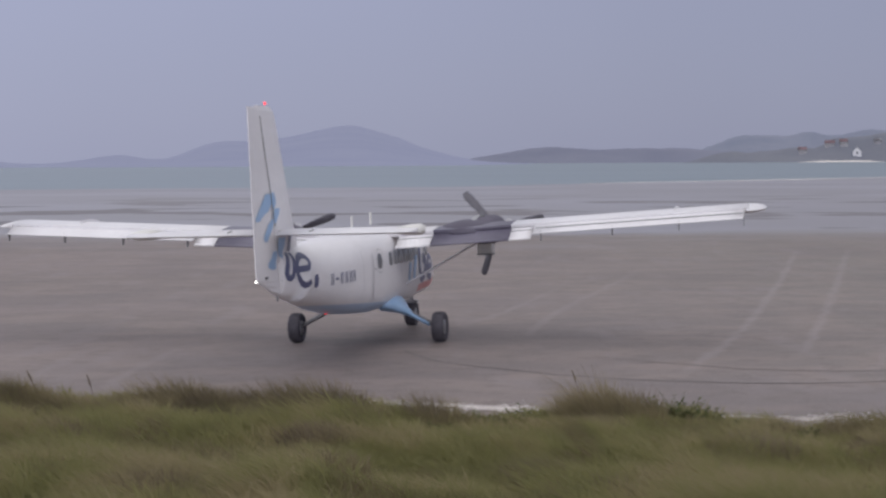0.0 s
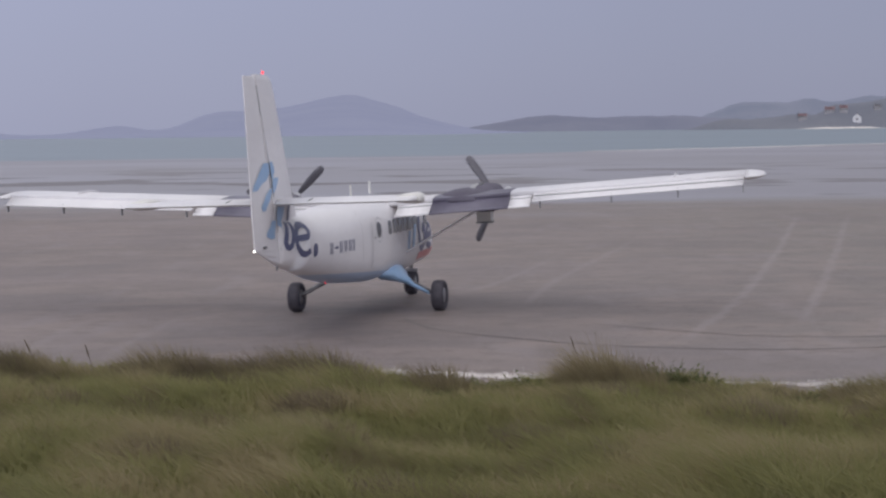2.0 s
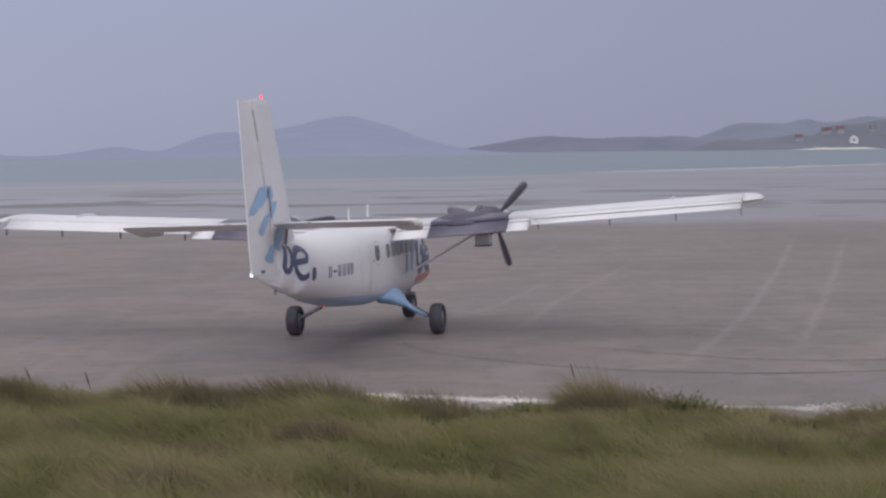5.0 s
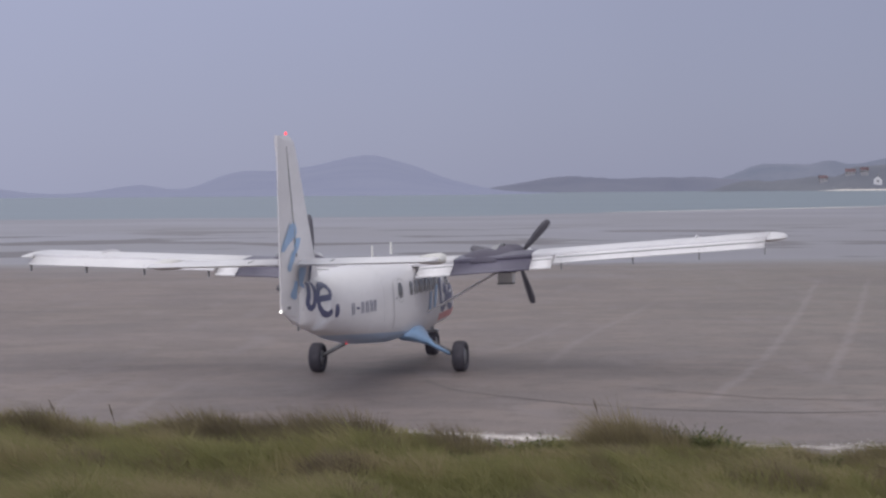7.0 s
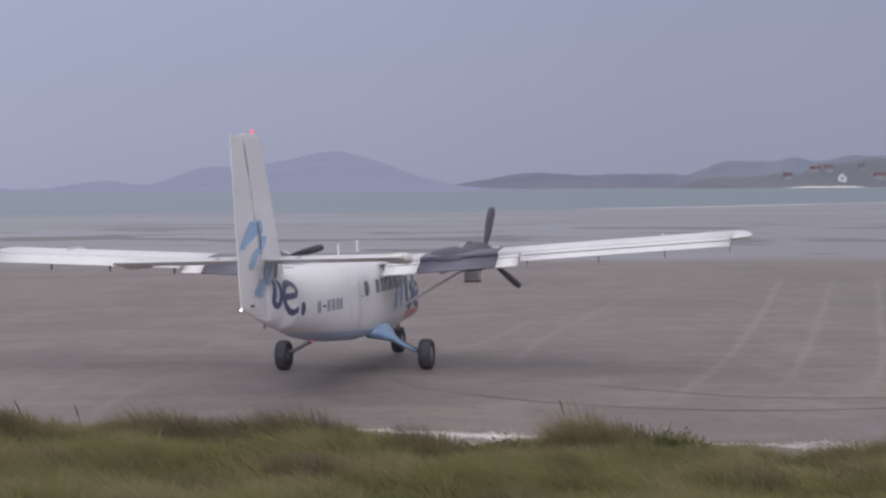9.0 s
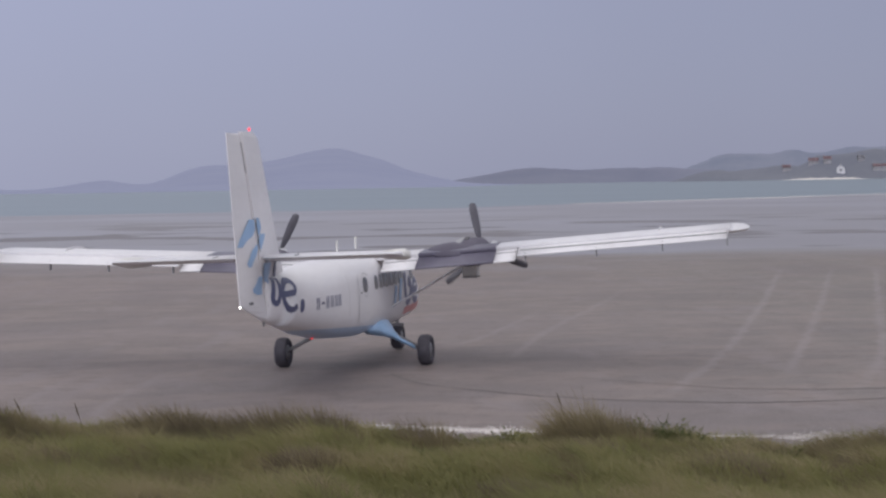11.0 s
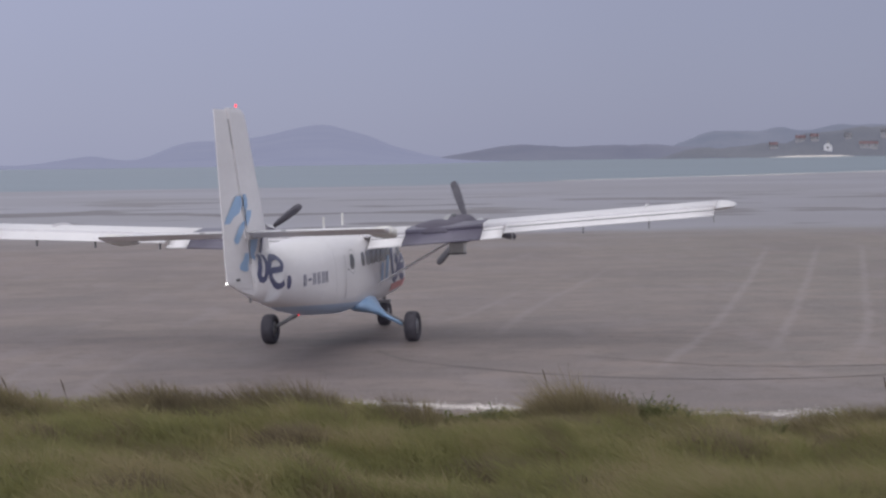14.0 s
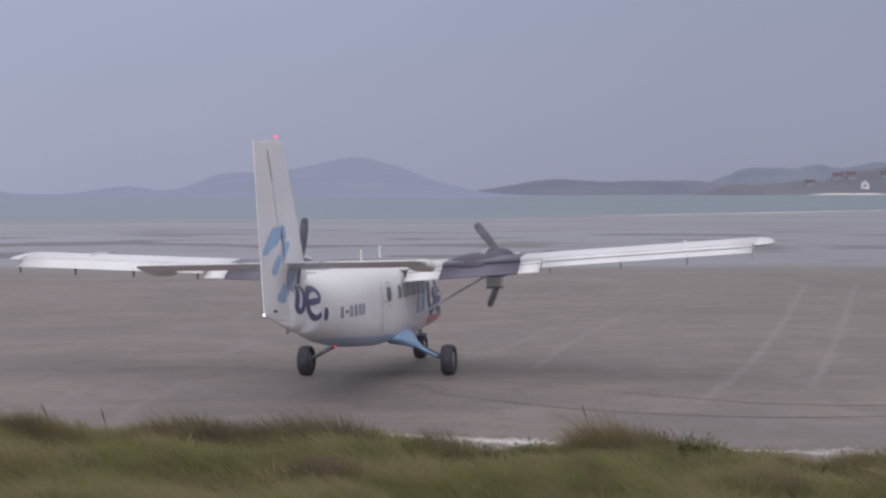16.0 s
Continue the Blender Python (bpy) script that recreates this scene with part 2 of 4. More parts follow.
def hazy_hill_material(name, low, high, air):
    """Moor and rock with an emission that stands in for kilometres of haze."""
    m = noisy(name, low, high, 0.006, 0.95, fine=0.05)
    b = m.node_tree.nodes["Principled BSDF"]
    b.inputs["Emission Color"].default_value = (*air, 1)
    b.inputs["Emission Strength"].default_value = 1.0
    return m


FAR_MOOR = hazy_hill_material("far_moor", (0.02, 0.022, 0.025), (0.045, 0.045, 0.045), (0.180, 0.195, 0.308))
RIGHT_MOOR = hazy_hill_material("village_moor", (0.03, 0.032, 0.03), (0.075, 0.07, 0.065), (0.118, 0.136, 0.212))
MID_MOOR = hazy_hill_material("middle_moor", (0.03, 0.032, 0.03), (0.06, 0.06, 0.055), (0.108, 0.116, 0.188))
NEAR_MOOR = hazy_hill_material("near_moor", (0.02, 0.022, 0.016), (0.05, 0.05, 0.038), (0.102, 0.109, 0.160))


# mesh helpers
def mesh_of(name, verts, faces, mat, smooth=True):
    me = bpy.data.meshes.new(name)
    me.from_pydata([tuple(v) for v in verts], [], faces)
    me.materials.append(mat)
    if smooth:
        me.shade_smooth()
    return me


def part(name, bm, material, parent, label="", smooth=False):
    bmesh.ops.recalc_face_normals(bm, faces=bm.faces)
    me = bpy.data.meshes.new(name)
    bm.to_mesh(me)
    bm.free()
    me.materials.append(material)
    if smooth:
        me.shade_smooth()
    ob = new(name, me)
    ob.parent = parent
    return tagged(ob, label)


def raw(name, verts, faces, material, parent, label="", smooth=True):
    ob = new(name, mesh_of(name, verts, faces, material, smooth))
    ob.parent = parent
    return tagged(ob, label)


def thing(name, label, category, group="", m=None):
    ob = tagged(new(name), label, category, group)
    ob.empty_display_size = 0.2
    if m is not None:
        ob.matrix_basis = m
    return ob


def box(x0, x1, y0, y1, z0, z1, bevel=0.0, bm=None):
    bm = bm or bmesh.new()
    made = bmesh.ops.create_cube(bm, size=1.0, matrix=Matrix.LocRotScale(((x0 + x1) / 2, (y0 + y1) / 2, (z0 + z1) / 2), None, (x1 - x0, y1 - y0, z1 - z0)))
    if bevel:
        edges = list({e for v in made["verts"] for e in v.link_edges})
        bmesh.ops.bevel(bm, geom=edges, offset=bevel, segments=2, affect="EDGES", profile=0.6)
    return bm


def rod(a, b, r0, r1=None, sides=10, bm=None, flat=1.0):
    """A tapered rod from a to b, flattened across by flat."""
    bm = bm or bmesh.new()
    a, b = Vector(a), Vector(b)
    q = (b - a).to_track_quat("Z", "Y").to_matrix().to_4x4()
    m = Matrix.Translation((a + b) / 2) @ q @ Matrix.Diagonal((1, flat, 1, 1))
    bmesh.ops.create_cone(bm, cap_ends=True, segments=sides, radius1=r0, radius2=r0 if r1 is None else r1, depth=(b - a).length, matrix=m)
    return bm


def ball(c, rx, ry, rz, bm=None, seg=14, rings=8):
    bm = bm or bmesh.new()
    bmesh.ops.create_uvsphere(bm, u_segments=seg, v_segments=rings, radius=1.0, matrix=Matrix.LocRotScale(c, None, (rx, ry, rz)))
    return bm


def loft(rings, closed=True, caps=True):
    """Vertices and faces of a skin over rings of equal length."""
    n = len(rings[0])
    verts = [v for r in rings for v in r]
    faces = []
    for i in range(len(rings) - 1):
        for j in range(n if closed else n - 1):
            k = (j + 1) % n
            faces.append((i * n + j, i * n + k, (i + 1) * n + k, (i + 1) * n + j))
    if caps:
        faces.append(tuple(range(n))[::-1])
        faces.append(tuple(range((len(rings) - 1) * n, len(rings) * n)))
    return verts, faces


def lathe(profile, axis, mat, parent, name, label="", sides=28):
    """A turned body: profile of (along, radius) round the axis x or y."""
    rings = []
    for a, r in profile:
        ring = []
        for j in range(sides):
            w = 2 * math.pi * j / sides
            c, s = r * math.cos(w), r * math.sin(w)
            ring.append((a, c, s) if axis == "x" else (c, a, s))
        rings.append(ring)
    return raw(name, *loft(rings), mat, parent, label)


# ---- the place: ground, sea, hills
def swell(x, y, scale, seed=0.0):
    return noise.noise(Vector((x / scale, y / scale, seed)))


def smooth(a, b, v):
    u = min(1.0, max(0.0, (v - a) / (b - a)))
    return u * u * (3 - 2 * u)


def dune_top(s):
    """How far ahead the dune's brow lies, and its height there."""
    return 18.0 + 1.0 * swell(s, 3, 4.0), 2.09 - 0.14 * smooth(-0.95, -0.35, s) - 0.04 * smooth(1.8, 2.6, s) + 0.11 * smooth(2.8, 4.2, -s) + 0.10 * swell(s, 9, 1.1) + 0.06 * swell(s, 5, 0.45) - 0.09 * smooth(2.5, 2.9, s) * (1 - smooth(3.5, 4.0, s))


def ground_height(d, s):
    """Height of the ground d metres ahead and s metres aside."""
    brow, top = dune_top(s)
    back = 3.05 + 0.004 * d
    if d <= brow:
        z = top + (back - top) * (1 - smooth(-6, brow, d) ** 1.0) + (0.13 * swell(d * 0.8, s, 1.5, 4.0) + 0.08 * swell(d, s, 0.6, 5.0)) * smooth(0, 4, d) * (1 - 0.7 * smooth(brow - 1.5, brow, d))
    else:
        z = top * (1 - smooth(brow, brow + 5.5, d)) + 0.0
    flat = smooth(brow + 3, brow + 8, d)
    p = spot(d, s)
    near = math.exp(-((p.x / 6) ** 2 + (p.y / 9) ** 2))
    z += flat * (0.05 * swell(d * 0.6, s * 0.3, 9.0, 7.0) * (1 - near) + near * (0.035 + 0.023 * p.x))
    if d > 250:
        k = 1.1 * min(220.0, max(0.0, s))
        z -= 2.6 * smooth(250 + k, 620 + k, d)
    return z


def ground_sheet():
    ds = list(np.arange(-60, 6, 6.0)) + list(np.arange(6, 27, 0.3)) + list(np.arange(27, 75, 1.0)) + list(np.geomspace(75, 4900, 60))
    rings = []
    for d in ds:
        half = 14 + max(0.0, d - 10) * 0.55 if d > 6 else 14
        half = max(half, 14) if d < 75 else half
        row = []
        n = 120
        for i in range(n + 1):
            u = 2 * i / n - 1
            s = u * (10 + 0.02 * abs(d)) + math.copysign(abs(u) ** 4, u) * (half * 1.8)
            row.append(spot(d, s, ground_height(float(d), s) - 0.25 * (1 - smooth(20.2, 22.4, d))))
        rings.append(row)
    v, f = loft(rings, closed=False, caps=False)
    return tagged(new("ground", mesh_of("ground", v, [q[::-1] for q in f], SAND)), "flat grey-brown tidal sand, wet and streaked", "beach", kind="structure")


ground_sheet()


def dune_turf():
    """The turf that covers the dune, a few centimetres over the sand."""
    rings = []
    for d in list(np.arange(-58, 2, 2.0)) + list(np.arange(2, 22.6, 0.25)):
        rings.append([spot(d, s, ground_height(float(d), s) + 0.03 - 0.25 * smooth(20.5, 22.5, d)) for s in list(np.arange(-34, -13, 1.0)) + list(np.arange(-13, 13.01, 0.25)) + list(np.arange(14, 35, 1.0))])
    v, f = loft(rings, closed=False, caps=False)
    tagged(new("dune_turf", mesh_of("dune_turf", v, [q[::-1] for q in f], TURF)), "rough olive turf over the dune", "turf", kind="structure")


dune_turf()


def sea():
    rings = []
    for d in np.geomspace(330, 4950, 40):
        rings.append([spot(d, u * d * 1.2, -0.55) for u in np.linspace(-1, 1, 60)])
    v, f = loft(rings, closed=False, caps=False)
    tagged(new("water", mesh_of("water", v, [q[::-1] for q in f], SEA)), "calm grey-green sea channel", "sea", kind="structure")


sea()


def bump(a, c, wl, wr=None):
    w = wl if a < c or wr is None else wr
    return math.exp(-((a - c) / w) ** 2)


def ridge(name, label, near, far, lo, hi, rise, mat, rough, seed, category="hill"):
    """A range of hills between two distances; rise(a) is its height per metre ahead at a metres aside per metre ahead."""
    rings = []
    n = 320
    for k in range(15):
        w = k / 14
        d = near + (far - near) * w
        row = []
        for i in range(n + 1):
            a = lo + (hi - lo) * i / n
            taper = smooth(lo, lo + 0.02, a) * (1 - smooth(hi - 0.02, hi, a))
            up = math.sin(min(1.0, w * 1.6) * math.pi / 2) ** 1.3 if w < 0.62 else math.cos((w - 0.62) / 0.38 * math.pi / 2)
            z = rise(a) * d * taper * up * (1 + rough * swell(a * 60, w * 4, 1.0, seed)) + rough * 0.0022 * d * swell(a * 260, w * 9, 1.0, seed + 3) * taper * min(1, w * 6)
            z += rough * 0.0010 * d * swell(a * 900, w * 20, 1.0, seed + 5) * taper * min(1, w * 6) - 0.9
            row.append(spot(d, a * d, z))
        rings.append(row)
    v, f = loft(rings, closed=False, caps=False)
    return tagged(new(name, mesh_of(name, v, [q[::-1] for q in f], mat)), label, category, kind="structure")


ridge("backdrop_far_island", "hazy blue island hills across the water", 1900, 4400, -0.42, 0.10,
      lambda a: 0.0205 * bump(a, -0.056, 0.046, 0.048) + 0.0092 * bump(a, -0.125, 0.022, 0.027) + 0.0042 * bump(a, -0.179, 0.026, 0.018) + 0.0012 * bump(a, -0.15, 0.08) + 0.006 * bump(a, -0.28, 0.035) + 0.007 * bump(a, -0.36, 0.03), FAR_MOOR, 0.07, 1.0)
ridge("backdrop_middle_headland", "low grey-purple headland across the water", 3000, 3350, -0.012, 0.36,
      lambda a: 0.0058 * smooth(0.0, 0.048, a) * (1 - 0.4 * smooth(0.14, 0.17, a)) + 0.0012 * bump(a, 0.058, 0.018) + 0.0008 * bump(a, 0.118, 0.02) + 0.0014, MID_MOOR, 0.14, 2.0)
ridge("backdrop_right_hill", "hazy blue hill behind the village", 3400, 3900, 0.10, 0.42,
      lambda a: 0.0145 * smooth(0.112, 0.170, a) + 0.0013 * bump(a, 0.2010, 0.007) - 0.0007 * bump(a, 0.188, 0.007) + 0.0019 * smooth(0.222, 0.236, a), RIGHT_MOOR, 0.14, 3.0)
def shore_rise(a):
    return 0.0058 * smooth(0.122, 0.155, a) + 0.0024 * smooth(0.165, 0.2, a) + 0.0058 * smooth(0.201, 0.215, a) + 0.0020 * smooth(0.222, 0.24, a)


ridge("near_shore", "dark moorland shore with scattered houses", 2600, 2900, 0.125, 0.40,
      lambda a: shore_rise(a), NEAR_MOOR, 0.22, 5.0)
ridge("shore_beach", "white sand beach below the village", 2560, 2600, 0.186, 0.246,
      lambda a: 0.0005 + 0.0004 * smooth(0.19, 0.215, a), SHELLS, 0.25, 8.0, "beach")


# ---- the aircraft
# stations along the fuselage: y, half width, bottom, top, squareness below and above, share of the height at which it is widest
BODY = [(6.35, 0.05, 1.42, 1.55, 2.0, 2.0, 0.5), (6.15, 0.20, 1.27, 1.72, 2.1, 2.1, 0.5), (5.7, 0.37, 1.12, 1.90, 2.3, 2.3, 0.5), (5.0, 0.58, 1.00, 2.08, 2.5, 2.5, 0.5),
        (4.2, 0.75, 0.95, 2.24, 2.8, 2.8, 0.5), (3.6, 0.83, 0.93, 2.36, 3.0, 3.0, 0.5), (2.95, 0.86, 0.91, 2.80, 3.2, 3.2, 0.5), (2.2, 0.88, 0.88, 2.82, 3.4, 3.4, 0.5),
        (-1.6, 0.88, 0.87, 2.82, 3.4, 3.4, 0.5), (-3.0, 0.85, 0.96, 2.82, 3.1, 2.9, 0.49), (-4.2, 0.76, 1.13, 2.80, 2.8, 2.4, 0.47), (-5.6, 0.58, 1.38, 2.73, 2.5, 2.1, 0.47),
        (-6.6, 0.39, 1.555, 2.68, 2.3, 2.2, 0.47), (-7.2, 0.23, 1.66, 2.64, 2.2, 2.3, 0.47), (-7.40, 0.14, 1.71, 2.62, 2.0, 2.3, 0.47)]


def station(y):
    for a, b in zip(BODY, BODY[1:]):
        if a[0] >= y >= b[0]:
            u = (a[0] - y) / (a[0] - b[0])
            return [p + (q - p) * u for p, q in zip(a, b)]
    return list(BODY[0] if y > 0 else BODY[-1])


def skin_x(y, z):
    """Half width of the fuselage at a height."""
    _, hw, lo, hi, below, above, m = station(y)
    mid = lo + (hi - lo) * m
    n, r = (above, (z - mid) / (hi - mid)) if z > mid else (below, (mid - z) / (mid - lo))
    return hw * max(0.0, 1 - min(1.0, r) ** n) ** (1 / n)


def body_paint():
    """White above, pale blue along the belly."""
    m = noisy("fuselage_paint", (0.67, 0.656, 0.675), (0.75, 0.736, 0.755), 0.8, 0.33, stretch=(1, 0.35, 1), fine=9)
    nt = m.node_tree
    bs = nt.nodes["Principled BSDF"]
    was = bs.inputs["Base Color"].links[0].from_socket
    tc, sep = nt.nodes.new("ShaderNodeTexCoord"), nt.nodes.new("ShaderNodeSeparateXYZ")
    nt.links.new(tc.outputs["Object"], sep.inputs[0])
    tilt = nt.nodes.new("ShaderNodeMath")
    tilt.operation = "MULTIPLY_ADD"
    tilt.inputs[1].default_value = 0.055
    nt.links.new(sep.outputs[1], tilt.inputs[0])
    nt.links.new(sep.outputs[2], tilt.inputs[2])
    step = nt.nodes.new("ShaderNodeMapRange")
    step.inputs[1].default_value, step.inputs[2].default_value = 1.035, 1.06
    nt.links.new(tilt.outputs[0], step.inputs[0])
    mix = nt.nodes.new("ShaderNodeMix")
    mix.data_type = "RGBA"
    mix.inputs[6].default_value = (0.42, 0.53, 0.70, 1)
    nt.links.new(step.outputs[0], mix.inputs[0])
    nt.links.new(was, mix.inputs[7])
    nt.links.new(mix.outputs[2], bs.inputs["Base Color"])
    return m


def patch(name, outline, mat, parent, label="", side=1, proud=0.006, rows=6):
    """A skin-hugging patch on the fuselage's flank: outline(u, v) gives (y, z) for u round and v across."""
    verts, faces = [], []
    nu = rows
    for i, j in ((i, j) for i in range(nu + 1) for j in range(5)):
        y, z = outline(i / nu, j / 4)
        verts.append((side * (skin_x(y, z) + proud), y, z))
    for i in range(nu):
        for j in range(4):
            a = i * 5 + j
            faces.append((a, a + 1, a + 6, a + 5))
    return raw(name, verts, faces, mat, parent, label)


def ring_mark(y, z, ry, rz, width, lean=0.0, a0=0.0, a1=1.0):
    def at(u, v):
        w = 2 * math.pi * (a0 + (a1 - a0) * u)
        k = 1 - width * v
        return y + ry * k * math.cos(w) + lean * rz * k * math.sin(w), z + rz * k * math.sin(w)
    return at


def bar_mark(y0, z0, y1, z1, w):
    """A bar from one point to another, w tall across the flank."""
    def at(u, v):
        return y0 + (y1 - y0) * u + (w * (v - 0.5) if abs(z1 - z0) > abs(y1 - y0) else 0), z0 + (z1 - z0) * u + (0 if abs(z1 - z0) > abs(y1 - y0) else w * (v - 0.5))
    return at


def stroke_mark(points, width):
    """A bent stroke through points (y, z), width across."""
    def at(u, v):
        q = u * (len(points) - 1)
        i = min(int(q), len(points) - 2)
        f = q - i
        (y0, z0), (y1, z1) = points[i], points[i + 1]
        a, b = points[max(0, i - 1)], points[min(len(points) - 1, i + 2)]
        ty, tz = (y1 - y0) * 2 + (b[0] - y0) * f + (y1 - a[0]) * (1 - f), (z1 - z0) * 2 + (b[1] - z0) * f + (z1 - a[1]) * (1 - f)
        k = width * (v - 0.5) / (math.hypot(ty, tz) or 1)
        return y0 + (y1 - y0) * f - tz * k, z0 + (z1 - z0) * f + ty * k
    return at


def round_mark(y, z, ry, rz, n=2.0):
    def at(u, v):
        w = 2 * math.pi * u
        c, s = math.cos(w), math.sin(w)
        k = v / (abs(c) ** n + abs(s) ** n) ** (1 / n)
        return y + ry * k * c, z + rz * k * s
    return at


def airfoil(y_le, chord, thick, n=12, aft=1.0, fore=0.0):
    """Section in (y, z): from the trailing end over the top to the nose and back below."""
    pts = []
    for i in range(n + 1):
        c = fore + (aft - fore) * (1 + math.cos(math.pi * i / n)) / 2
        pts.append((c, 1))
    for i in range(1, n):
        c = fore + (aft - fore) * (1 - math.cos(math.pi * i / n)) / 2
        pts.append((c, -0.7))
    out = []
    for c, sgn in pts:
        t = 5 * thick * (0.2969 * math.sqrt(max(c, 0)) - 0.126 * c - 0.3516 * c * c + 0.2843 * c ** 3 - 0.1036 * c ** 4)
        out.append((y_le - c * chord, sgn * t * chord))
    return out


WING_LE, CHORD, ROOT_Z, RISE = 1.38, 1.98, 2.635, 0.0515


def wing_z(x):
    return ROOT_Z + RISE * abs(x)


def wing_piece(name, x0, x1, fore, aft, mat, parent, label="", droop=0.0, drop=0.0, steps=2, taper=None):
    rings = []
    for k in range(steps + 1):
        x = x0 + (x1 - x0) * k / steps
        sec = airfoil(WING_LE, CHORD, 0.142, aft=aft, fore=fore)
        hy = WING_LE - fore * CHORD
        ring = []
        for y, z in sec:
            dy, dz = y - hy, z
            c, s = math.cos(radians(droop)), math.sin(radians(droop))
            ring.append((x, hy + dy * c + dz * s * 0.2, wing_z(x) + dz * c + dy * s - drop + (hy - 0.4) * 0.012))
        rings.append(ring)
    return raw(name, *loft(rings), mat, parent, label)


def build_aircraft():
    plane = thing("aircraft", "white twin-propeller high-wing airliner with pale blue belly, standing on wet sand", "aircraft")
    rings = []
    ys = sorted({p[0] for p in BODY} | {float(v) for v in np.arange(-7.3, 6.3, 0.35)}, reverse=True)
    for y in ys:
        _, hw, lo, hi, below, above, m = station(y)
        mid = lo + (hi - lo) * m
        ring = []
        for j in range(48):
            w = 2 * math.pi * j / 48
            c, s = math.cos(w), math.sin(w)
            n, tall = (above, hi - mid) if s > 0 else (below, mid - lo)
            k = 1 / (abs(c) ** n + abs(s) ** n) ** (1 / n)
            ring.append((hw * k * c, y, mid + tall * k * s))
        rings.append(ring)
    fus = raw("fuselage", *loft(rings), body_paint(), plane, "white fuselage with pale blue belly")
    # cabin windows, door, windscreen
    for side in (1, -1):
        for i in range(6):
            patch("cabin_window", round_mark(-0.92 + 0.52 * i, 2.15, 0.17, 0.17, 4), GLASS if i == 0 else PALE_GLASS, fus, "dark cabin window", side, 0.008, 20)
        patch("side_windscreen", round_mark(3.05, 2.3, 0.30, 0.26, 4), GLASS, fus, "dark cockpit side window", side, 0.01, 20)
    patch("window_band", lambda u, v: (-0.62 + 2.55 * u, 2.00 + 0.33 * v), WINDOW_BAND, fus, "dark band around the cabin windows", 1, 0.004, 12)
    door = patch("door", round_mark(-1.98, 1.86, 0.56, 0.60, 6), WHITE, fus, "white rear passenger door", 1, 0.009, 36)
    patch("door_seam", ring_mark(-1.95, 2.15, 0.30, 0.30, 0.09), FAINT, door, "", 1, 0.011, 36)
    patch("door_window", round_mark(-1.98, 2.15, 0.20, 0.19, 2.4), GLASS, door, "oval dark door window", 1, 0.014, 20)
    patch("door_seam", bar_mark(-2.56, 1.28, -2.56, 2.36, 0.03), FAINT, door, "", 1, 0.011)
    patch("door_latch", bar_mark(-2.42, 1.98, -2.28, 1.98, 0.035), SEAM, door, "dark door latch", 1, 0.012)
    for y in (-3.3,):
        patch("panel_seam", bar_mark(y, 1.5, y, 2.6, 0.015), FAINT, fus, "", 1, 0.003)
    # painted marks on the flank
    patch("flank_stem", stroke_mark([(-7.02, 2.767), (-7.1, 2.613), (-7.18, 2.459), (-7.24, 2.305), (-7.28, 2.195), (-7.24, 2.096), (-7.16, 2.063), (-7.07, 2.107), (-7.01, 2.217), (-6.96, 2.371), (-6.94, 2.492), (-6.95, 2.613)], 0.13), NAVY, fus, "navy bent stroke", 1, 0.008, 44)
    patch("flank_ring", stroke_mark([(-6.863, 2.244), (-6.377, 2.255), (-6.3, 2.356), (-6.338, 2.456), (-6.441, 2.524), (-6.594, 2.535), (-6.761, 2.479), (-6.863, 2.356), (-6.889, 2.221), (-6.838, 2.064), (-6.71, 1.941), (-6.556, 1.885), (-6.402, 1.896), (-6.287, 1.952)], 0.135), NAVY, fus, "navy open ring mark", 1, 0.008, 52)
    patch("flank_dot", round_mark(-6.06, 1.94, 0.10, 0.15, 2.6), NAVY, fus, "navy dot mark", 1, 0.007, 20)
    for i, y in enumerate((-5.25, -4.98, -4.72, -4.46, -4.20, -3.97)):
        if i == 1:
            patch("marking_bar", bar_mark(y - 0.10, 1.92, y + 0.09, 1.92, 0.05), NAVY, fus, "", 1, 0.006)
        else:
            patch("marking_bar", bar_mark(y - 0.055, 1.79, y - 0.055, 2.05, 0.05), NAVY, fus, "", 1, 0.006)
            patch("marking_bar", bar_mark(y + 0.045, 1.79, y + 0.045, 2.05, 0.045), NAVY, fus, "", 1, 0.006)
    patch("nose_swirl", bar_mark(0.95, 1.50, 1.10, 1.95, 0.22), PALE_BLUE, fus, "pale blue bar mark", 1, 0.012)
    patch("nose_swirl", bar_mark(1.45, 1.48, 1.70, 2.10, 0.26), PALE_BLUE, fus, "pale blue bar mark", 1, 0.012)
    patch("nose_stem", stroke_mark([(2.10, 2.26), (2.12, 2.0), (2.15, 1.7), (2.25, 1.52), (2.45, 1.46), (2.70, 1.54), (2.84, 1.72), (2.78, 1.92), (2.5, 2.0)], 0.26), NAVY, fus, "navy bent stroke", 1, 0.012, 36)
    patch("nose_ring", stroke_mark([(3.05, 1.72), (3.85, 1.74), (3.92, 1.90), (3.62, 2.02), (3.25, 1.96), (3.02, 1.74), (3.12, 1.52), (3.45, 1.42), (3.8, 1.46)], 0.17), NAVY, fus, "navy open ring mark", 1, 0.011, 36)
    patch("nose_band", bar_mark(2.1, 1.22, 4.2, 1.27, 0.20), RED, fus, "red stripe", 1, 0.010, 10)
    # wing: fixed part, flaps, ailerons, tips
    wing = thing("wing", "", "")
    wing.parent = plane
